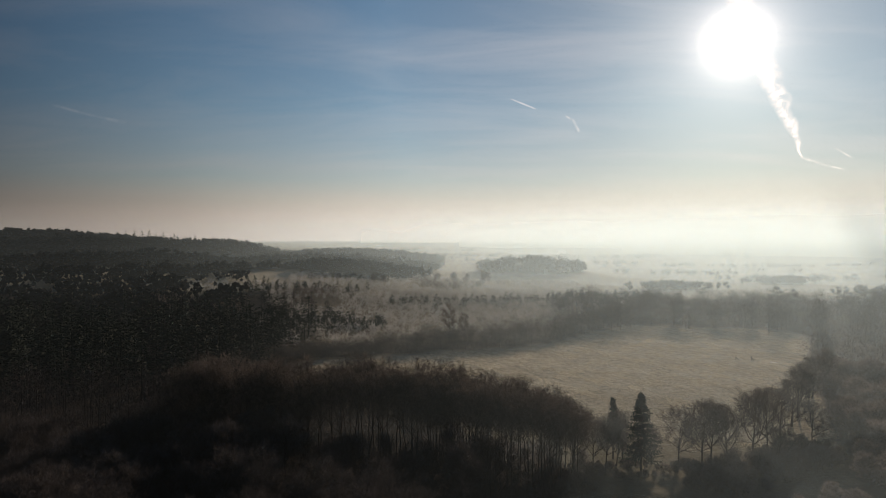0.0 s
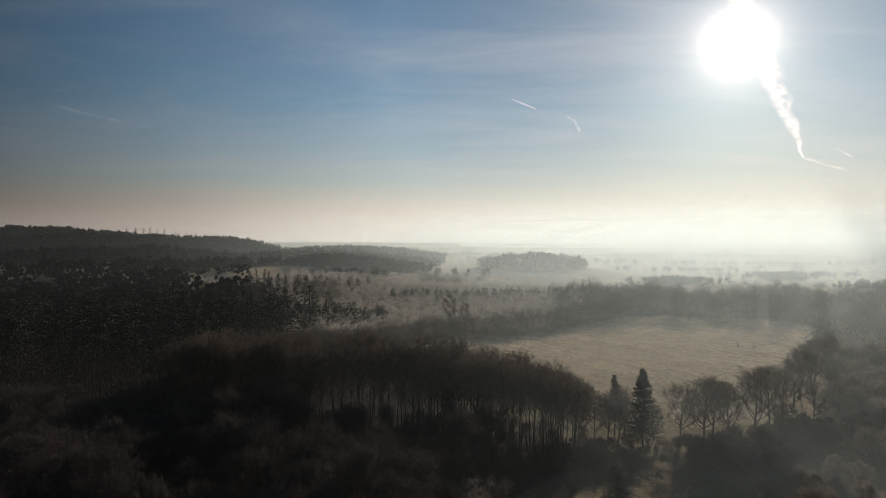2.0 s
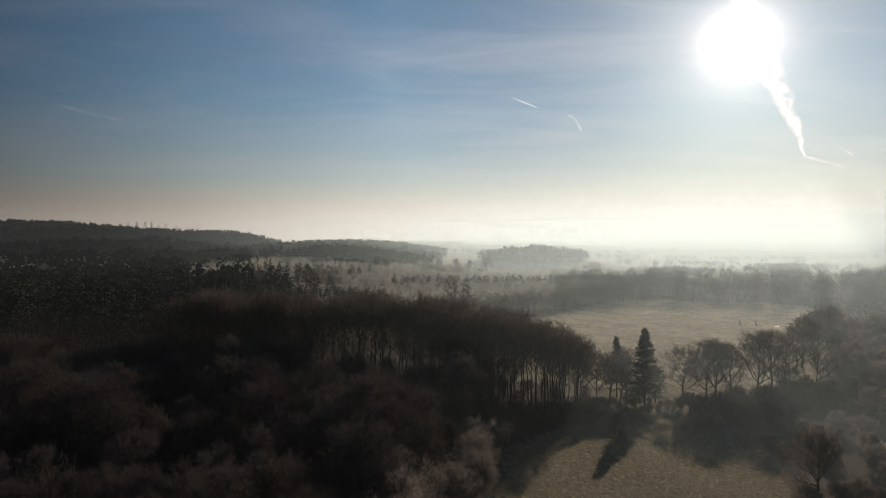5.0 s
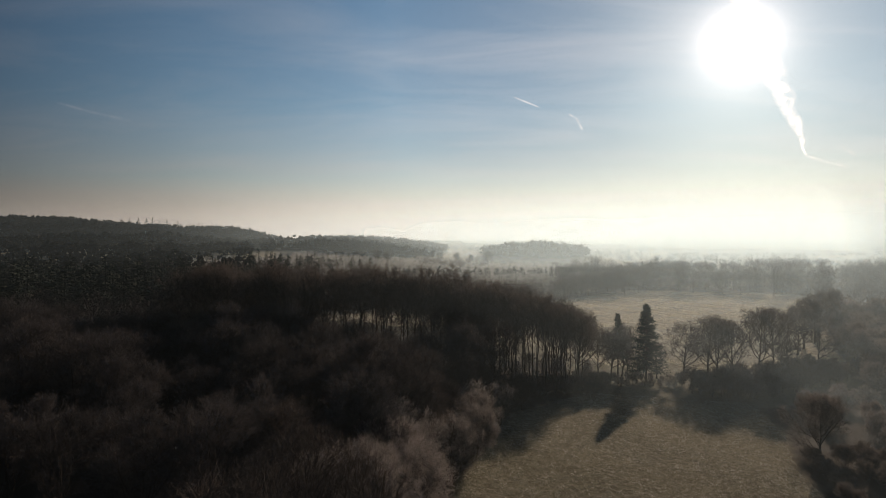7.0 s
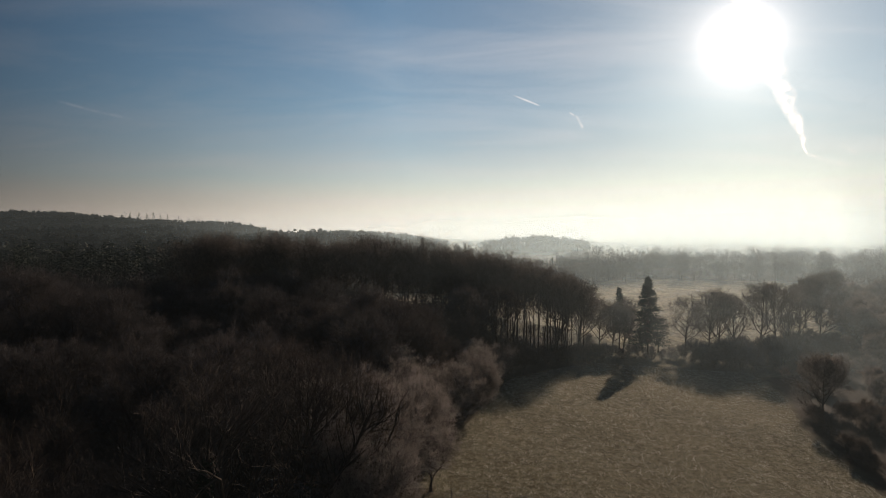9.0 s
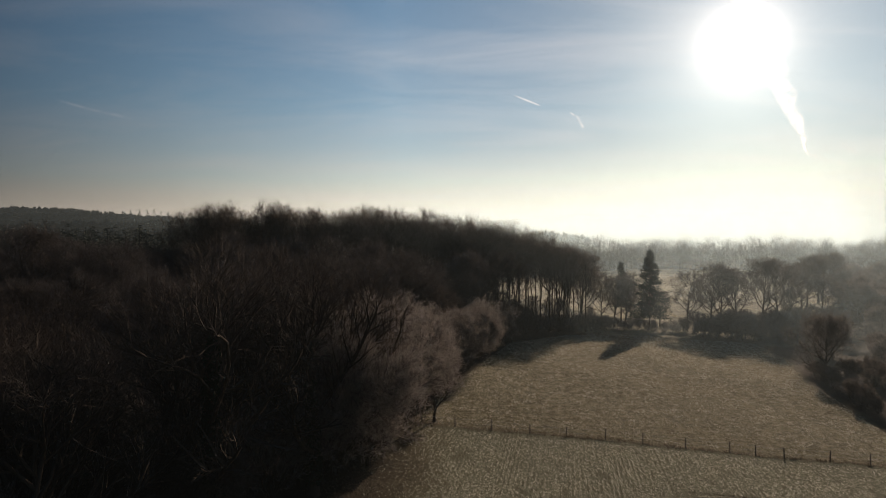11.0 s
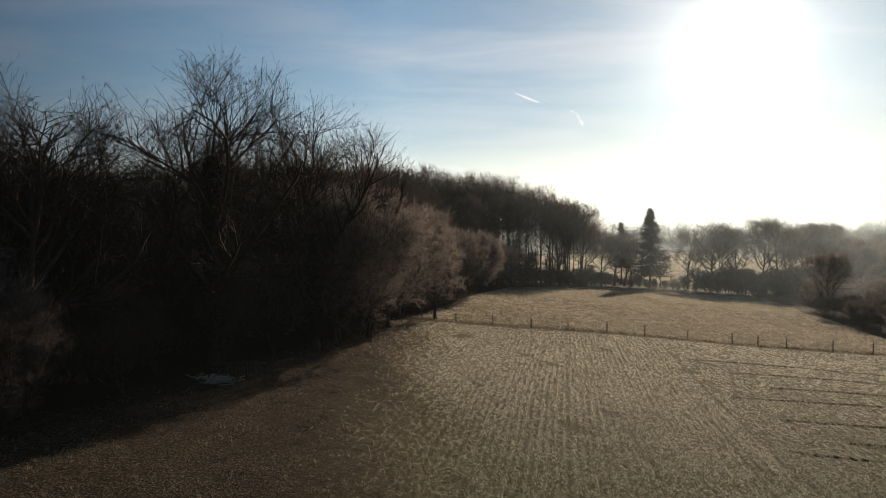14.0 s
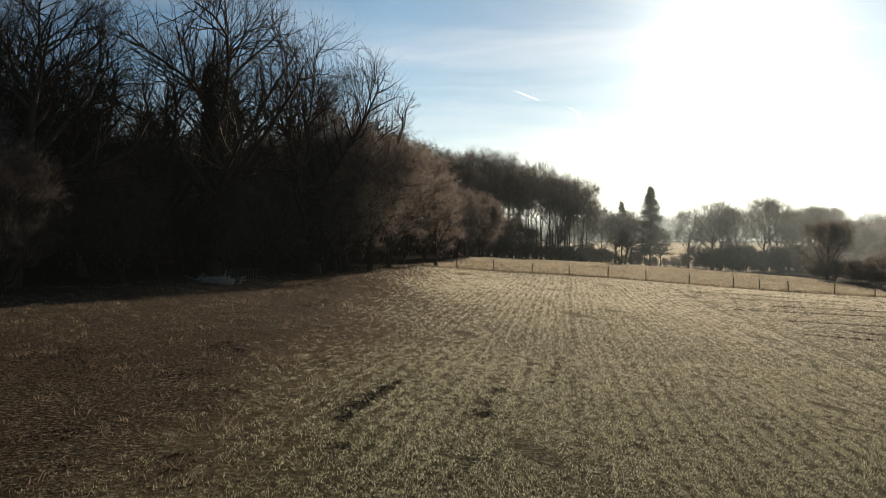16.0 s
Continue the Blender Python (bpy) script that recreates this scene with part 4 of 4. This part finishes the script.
hum = hum[(hum[:, 1] > fence_line(hum[:, 0]) + 1) & (hum[:, 0] > edge_x(hum[:, 1])) & (hum[:, 0] < right_x(hum[:, 1]))]
lay("grass_tussocks", "low rounded tussocks of frosted meadow grass", [tufts(hum, 0.2, 0.12, 33, 10, 0.022)], MAT_GRASS)
fg = np.column_stack([-40 + 230 * rc.random(130000), 158 + 205 * rc.random(130000)])
fg = fg[(fg[:, 1] > far_start(fg[:, 0]) + 8) & (fg[:, 1] < far_edge(fg[:, 0]) + 1) & (fg[:, 0] < right_x(fg[:, 1])) & (rc.random(len(fg)) < 0.55 + 0.45 * np.sign(wobble(fg[:, 0], fg[:, 1], 3.1)))]
lay("far_meadow_grass", "frosted grass of the far meadow, paled to seem backlit", [tufts(fg, 0.3, 0.25, 34, 2, 0.14)], MAT_PALE)
g = np.column_stack([-27 + 30 * rc.random(60000), 3 + 55 * rc.random(60000) ** 1.5])
g = g[(g[:, 0] > edge_x(g[:, 1]) - 1) & (rc.random(len(g)) < 1 - smooth(-4.5, 4.0, g[:, 0] - litter_x(g[:, 1]) - 0.9 * wobble(g[:, 0], g[:, 1], 3.0)))]
lay("dead_grass", "brown rough grass and leaf litter along the wood", [tufts(g, 0.035, 0.09, 24, 8, np.interp(g[:, 1], [5, 40], [0.006, 0.013]))], MAT_DEAD)
lt = np.column_stack([-24 + 25 * rc.random(2600), 5 + 50 * rc.random(2600)])
lt = lt[(lt[:, 0] > edge_x(lt[:, 1]) - 1) & (lt[:, 0] < litter_x(lt[:, 1]) + 0.5)]
lay("dead_tussocks", "small brown tussocks of dead grass along the wood", [tufts(lt, 0.1, 0.09, 35, 12, 0.013)], MAT_DEAD)
clods = np.concatenate([np.column_stack([x0, fy - 0.085 * (x0 - 15) + rc.normal(size=len(x0)) * 0.05]) for k, fy in enumerate(FURROWS) for x0 in [headland(fy) + 1 + 1.5 * (k % 3) + 34 * rc.random(420)]])
spots = BARE + [(-7.4, 19, 0.4), (-3.2, 34, 0.5), (1.1, 32.4, 0.25), (-2.8, 10.6, 0.3), (-0.4, 10.8, 0.3), (-6.5, 24, 0.5), (-8.5, 27, 0.6), (-5.0, 29, 0.4), (-11, 17, 0.6), (-9, 12.5, 0.5), (-5.6, 38, 0.5), (-3.8, 43, 0.5), (3.4, 21, 0.2), (4.2, 15, 0.25), (0.3, 16, 0.2), (6.5, 12, 0.25), (-12.5, 22, 0.5), (-6.2, 14.5, 0.4)]
spots += [(float(x), float(y), 0.15 + 0.3 * float(r)) for x, y, r in zip(litter_x(np.linspace(7, 48, 46)) - 0.5 - 6 * rc.random(46), np.linspace(7, 48, 46) + 2 * rc.random(46), rc.random(46))]
heaps = np.concatenate([np.array([x, y]) + rc.normal(size=(int(110 * r), 2)) * np.array([r * 0.8, r * 0.7]) for x, y, r in spots])
MAT_SOIL = blade_material("bare_soil", (0.016, 0.011, 0.007), (0.045, 0.033, 0.022), (0.03, 0.022, 0.014), 0.0)
lay("soil_clods", "dark clods of bare soil in the frosted field", [tufts(heaps, 0.04, 0.03, 28, 4, 0.025)], MAT_SOIL)
lay("furrow_clods", "dark soil clods in furrows across the headland", [tufts(clods, 0.07, 0.06, 26, 3, 0.04)], MAT_SOIL)
fx = -4 + 52 * rc.random(900)
lay("fence_grass", "dark tussocks along the fence", [tufts(np.column_stack([fx, fence_line(fx) + rc.normal(size=900) * 0.3]), 0.2, 0.08, 25, 3, 0.03)], MAT_DEAD)


# ---- mist, and a stand-in for lens glare ----
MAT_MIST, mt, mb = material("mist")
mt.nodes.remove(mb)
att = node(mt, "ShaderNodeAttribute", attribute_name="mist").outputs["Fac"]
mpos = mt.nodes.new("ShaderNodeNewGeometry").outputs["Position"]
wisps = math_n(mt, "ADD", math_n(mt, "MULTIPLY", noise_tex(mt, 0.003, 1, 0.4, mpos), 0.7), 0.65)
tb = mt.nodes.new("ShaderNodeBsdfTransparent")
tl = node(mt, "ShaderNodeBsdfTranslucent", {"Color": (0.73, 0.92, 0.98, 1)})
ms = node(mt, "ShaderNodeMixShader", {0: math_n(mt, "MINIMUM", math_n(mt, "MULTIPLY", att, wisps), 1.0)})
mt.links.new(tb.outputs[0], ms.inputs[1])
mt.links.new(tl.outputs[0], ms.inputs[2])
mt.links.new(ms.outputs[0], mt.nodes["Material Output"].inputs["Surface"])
# Haze built as sheets; the near rings imitate lens glare lifting the dark woods.
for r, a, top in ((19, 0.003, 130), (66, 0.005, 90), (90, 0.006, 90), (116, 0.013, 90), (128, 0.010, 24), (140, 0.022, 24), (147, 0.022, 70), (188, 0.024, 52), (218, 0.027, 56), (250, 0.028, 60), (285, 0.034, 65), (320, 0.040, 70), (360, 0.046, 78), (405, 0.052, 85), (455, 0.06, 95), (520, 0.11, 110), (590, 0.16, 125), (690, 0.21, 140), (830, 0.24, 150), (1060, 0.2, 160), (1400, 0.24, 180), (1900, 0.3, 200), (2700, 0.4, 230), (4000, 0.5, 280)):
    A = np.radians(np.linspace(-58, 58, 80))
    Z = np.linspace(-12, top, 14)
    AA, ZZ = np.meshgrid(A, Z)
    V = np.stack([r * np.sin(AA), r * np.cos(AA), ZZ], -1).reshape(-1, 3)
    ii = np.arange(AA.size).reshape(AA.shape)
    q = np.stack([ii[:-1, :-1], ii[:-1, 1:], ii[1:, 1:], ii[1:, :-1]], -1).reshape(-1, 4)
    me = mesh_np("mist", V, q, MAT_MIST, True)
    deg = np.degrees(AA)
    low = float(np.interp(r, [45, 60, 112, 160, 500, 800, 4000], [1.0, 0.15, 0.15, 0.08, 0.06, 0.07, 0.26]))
    # Density grows toward the sun in place of forward-scattered glow.
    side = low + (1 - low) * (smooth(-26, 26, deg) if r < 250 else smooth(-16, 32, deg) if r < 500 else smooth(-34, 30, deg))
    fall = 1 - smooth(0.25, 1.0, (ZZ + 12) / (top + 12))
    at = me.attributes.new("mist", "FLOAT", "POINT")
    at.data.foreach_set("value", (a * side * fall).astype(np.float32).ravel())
    tagged(new("mist", me), "thin sunlit winter mist, its near rings standing in for lens glare", "mist", kind="stuff")


# ---- contrails ----
MAT_TRAIL, tt, tbs = material("contrail")
tt.nodes.remove(tbs)
tatt = node(tt, "ShaderNodeAttribute", attribute_name="thin").outputs["Fac"]
tpos = tt.nodes.new("ShaderNodeNewGeometry").outputs["Position"]
tn = ramp(tt, noise_tex(tt, 0.016, 6, 0.65, tpos, 0.6), [(0.36, (0.12, 0.12, 0.12)), (0.58, (1, 1, 1))])
tl2 = node(tt, "ShaderNodeEmission", {"Color": (1.0, 0.98, 0.95, 1), "Strength": 1.5})
tb2 = tt.nodes.new("ShaderNodeBsdfTransparent")
ms2 = node(tt, "ShaderNodeMixShader", {0: math_n(tt, "MULTIPLY", tatt, tn)})
tt.links.new(tb2.outputs[0], ms2.inputs[1])
tt.links.new(tl2.outputs[0], ms2.inputs[2])
tt.links.new(ms2.outputs[0], tt.nodes["Material Output"].inputs["Surface"])


def contrail(points, label, dens):
    """A ribbon of ice cloud high in the far sky; points: degrees right, degrees up, width in degrees."""
    pts = np.array(points, float)
    n = 8 * len(pts)
    u = np.linspace(0, len(pts) - 1, n)
    A, E, Wd = (np.interp(u, np.arange(len(pts)), pts[:, k]) for k in range(3))
    d = np.stack([np.gradient(A), np.gradient(E)], -1)
    d /= np.linalg.norm(d, axis=1, keepdims=True)
    V, thin = [], []
    for k in (-1, -0.5, 0, 0.5, 1):
        a, e = np.radians(A - d[:, 1] * Wd * k * 0.5), np.radians(E + d[:, 0] * Wd * k * 0.5)
        V.append(np.stack([np.sin(a) * np.cos(e), np.cos(a) * np.cos(e), np.sin(e)], -1) * 4600 + np.array([0, 0, 30]))
        thin.append((1 - abs(k)) ** 0.7 * dens * np.clip(np.minimum(u, u[-1] - u) * 4 + 0.15, 0, 1))
    V = np.concatenate(V)
    ii = np.arange(5 * n).reshape(5, n)
    q = np.stack([ii[:-1, :-1], ii[:-1, 1:], ii[1:, 1:], ii[1:, :-1]], -1).reshape(-1, 4)
    me = mesh_np("contrail", V, q, MAT_TRAIL, True)
    at = me.attributes.new("thin", "FLOAT", "POINT")
    at.data.foreach_set("value", np.concatenate(thin).astype(np.float32))
    tagged(new("contrail", me), label, "contrail", kind="structure")


contrail([(25.27, 22.4, 1.3), (26.2, 20.6, 2.3), (26.9, 18.6, 2.0), (28.0, 16.4, 2.5), (28.1, 15.2, 1.9), (28.9, 13.4, 2.2), (29.2, 12.4, 1.5), (29.75, 11.4, 1.8), (29.85, 10.6, 1.1), (30.5, 9.4, 1.2), (30.75, 8.6, 0.6), (31.0, 7.9, 0.5), (31.0, 7.3, 0.25), (31.31, 6.63, 0.2)], "broad bright contrail breaking up beside the sun", 0.85)
contrail([(9.6, 3.25, 0.3), (10.4, 3.5, 0.45), (11.2, 3.3, 0.35), (12.2, 3.4, 0.5), (13.6, 3.45, 0.45), (15.0, 3.15, 0.25)], "small pale heap of cloud low over the horizon", 0.1)
contrail([(31.25, 6.70, 0.28), (32.81, 6.02, 0.25), (34.25, 5.52, 0.11)], 'thin tail of a contrail in the bright sky', 0.4)
contrail([(6.40, 13.21, 0.11), (7.74, 12.66, 0.22), (9.08, 12.10, 0.17)], 'short thin contrail in the blue sky', 0.32)
contrail([(11.63, 11.49, 0.11), (12.41, 11.00, 0.28), (12.94, 9.95, 0.33)], 'short curved contrail in the blue sky', 0.32)
contrail([(-33.56, 10.77, 0.28), (-31.02, 10.25, 0.28), (-28.20, 9.83, 0.39)], 'faint old contrail in the blue sky', 0.03)
contrail([(33.40, 7.42, 0.11), (34.69, 6.42, 0.22)], 'faint thin contrail low in the bright sky', 0.40)


# ---- far meadow details ----
MAT_ICE, it, ib = material("puddle_ice")
it.links.new(mix(it, noise_tex(it, 1.5, 3, 0.6), (0.35, 0.37, 0.4), (0.6, 0.62, 0.65)), ib.inputs["Base Color"])
ib.inputs["Roughness"].default_value = 0.6
rq = np.random.default_rng(8)
for x, y, a, b in ((106.0, 232.5, 0.35, 0.5), (109.5, 238.5, 0.35, 0.5), (145, 258, 1.3, 0.9), (137.5, 262, 0.5, 0.4), (123, 290, 0.3, 0.5), (112, 297, 0.25, 0.5)):
    n = 14
    ang = np.arange(n) * 2 * np.pi / n
    rr = 0.8 + 0.35 * rq.random(n)
    ring = np.column_stack([x + a * rr * np.cos(ang), y + b * rr * np.sin(ang)])
    z = float(ground_z(ring[:, 0], ring[:, 1]).max()) + 0.05
    top = np.column_stack([ring, np.full(n, z)])
    low = np.column_stack([ring * 1.0 + (ring - [x, y]) * 0.1, np.full(n, z - 0.35)])
    V = np.concatenate([top, low, [[x, y, z]]])
    Tr = [[2 * n, k, (k + 1) % n] for k in range(n)] + [[k, n + k, n + (k + 1) % n] for k in range(n)] + [[k, n + (k + 1) % n, (k + 1) % n] for k in range(n)]
    tagged(new("frozen_puddle", mesh_np("frozen_puddle", V, Tr, MAT_ICE)), "small frozen puddle glinting in the frosty far meadow", "puddle", "frozen puddles")
for x, y in ((131.0, 262.5), (137.2, 261.0)):
    gp = tagged(new("gate_post"), "dark wooden gate post with a slanting brace", "post", "far gate posts")
    for nm, P in (("upright", [[0, 0, -0.3], [0, 0, 1.0], [0.05, 0, 2.1]]), ("brace", [[1.2, 0, -0.1], [0.6, 0, 0.7], [0.05, 0, 1.5]])):
        new(nm, mesh_np(nm, *tubes(np.array([P], float), np.array([[0.14, 0.13, 0.12]]), 6), MAT_POST)).parent = gp
    gp.location = (x, y, float(ground_z(x, y)))


# ---- at the wood's edge ----
MAT_STEEL, _, sb = material("galvanised_steel")
sb.inputs["Base Color"].default_value, sb.inputs["Metallic"].default_value, sb.inputs["Roughness"].default_value = (0.12, 0.12, 0.12, 1), 1.0, 0.6
hurdle = tagged(new("metal_hurdle"), "low galvanised metal hurdle standing at the wood's edge", "hurdle")
hz = float(ground_z(-11.7, 31.6))
for nm, pts, r in [("rail", [(0, 0, 0.1), (0.9, 0, 0.1), (1.8, 0, 0.1)], 0.022), ("rail", [(0, 0, 0.68), (0.9, 0, 0.69), (1.8, 0, 0.68)], 0.022)] + [("bar", [(x, 0, 0.0), (x, 0.005, 0.35), (x, 0, 0.7)], 0.016) for x in np.linspace(0, 1.8, 14)]:
    new(nm, mesh_np(nm, *tubes(np.array([pts], float), np.full((1, 3), r), 5), MAT_STEEL)).parent = hurdle
hurdle.matrix_basis = pose(-12.6, 31.2, hz - 0.03, -4, 0, 12)
rbp = np.random.default_rng(14)
base = np.column_stack([-12.4 + 0.42 * rbp.normal(size=46), 29.6 + 0.3 * rbp.normal(size=46), np.zeros(46)])
base[:, 2] = ground_z(base[:, 0], base[:, 1]) + 0.25 * rbp.random(46)
d = rbp.normal(size=(46, 3)) * np.array([1, 0.7, 0.28])
d /= np.linalg.norm(d, axis=1, keepdims=True)
P = base[:, None] + d[:, None] * np.linspace(-0.5, 0.5, 4)[None, :, None] * (0.35 + 0.7 * rbp.random((46, 1, 1))) + rbp.normal(size=(46, 4, 3)) * 0.05
P[..., 2] = np.maximum(P[..., 2], ground_z(P[..., 0], P[..., 1]) + 0.02)
V, Tr = join([tubes(P, np.repeat(np.array([[0.03, 0.028, 0.022, 0.012]]), 46, 0), 5), spikes(rbp, P, 9, 0.25, 0.02)])
tagged(new("brush_pile", mesh_np("brush_pile", V, Tr, MAT_FROST)), "pile of cut branches white with frost", "brush", kind="stuff")
MAT_BIRCH, bt, bb = material("birch_bark")
bt.links.new(ramp(bt, noise_tex(bt, 6.0, 3, 0.6), [(0.38, (0.05, 0.045, 0.04)), (0.5, (0.62, 0.60, 0.56))]), bb.inputs["Base Color"])
birch = tagged(new("broken_birch"), "pale broken birch stump with a leaning pole", "stump")
for nm, pts, rr in (("stump", [(0, 0, -0.2), (0.05, 0, 0.8), (-0.15, 0, 1.7), (-0.3, 0, 2.4)], (0.28, 0.25, 0.22, 0.15)), ("pole", [(-1.2, -1.0, 0.0), (0.2, -0.6, 0.9), (1.6, -0.2, 1.8), (2.6, 0, 2.4)], (0.12, 0.11, 0.1, 0.07))):
    new(nm, mesh_np(nm, *tubes(np.array([pts], float), np.array([rr]), 8), MAT_BIRCH, True)).parent = birch
birch.location = (34.4, 140.5, float(ground_z(34.4, 140.5)))
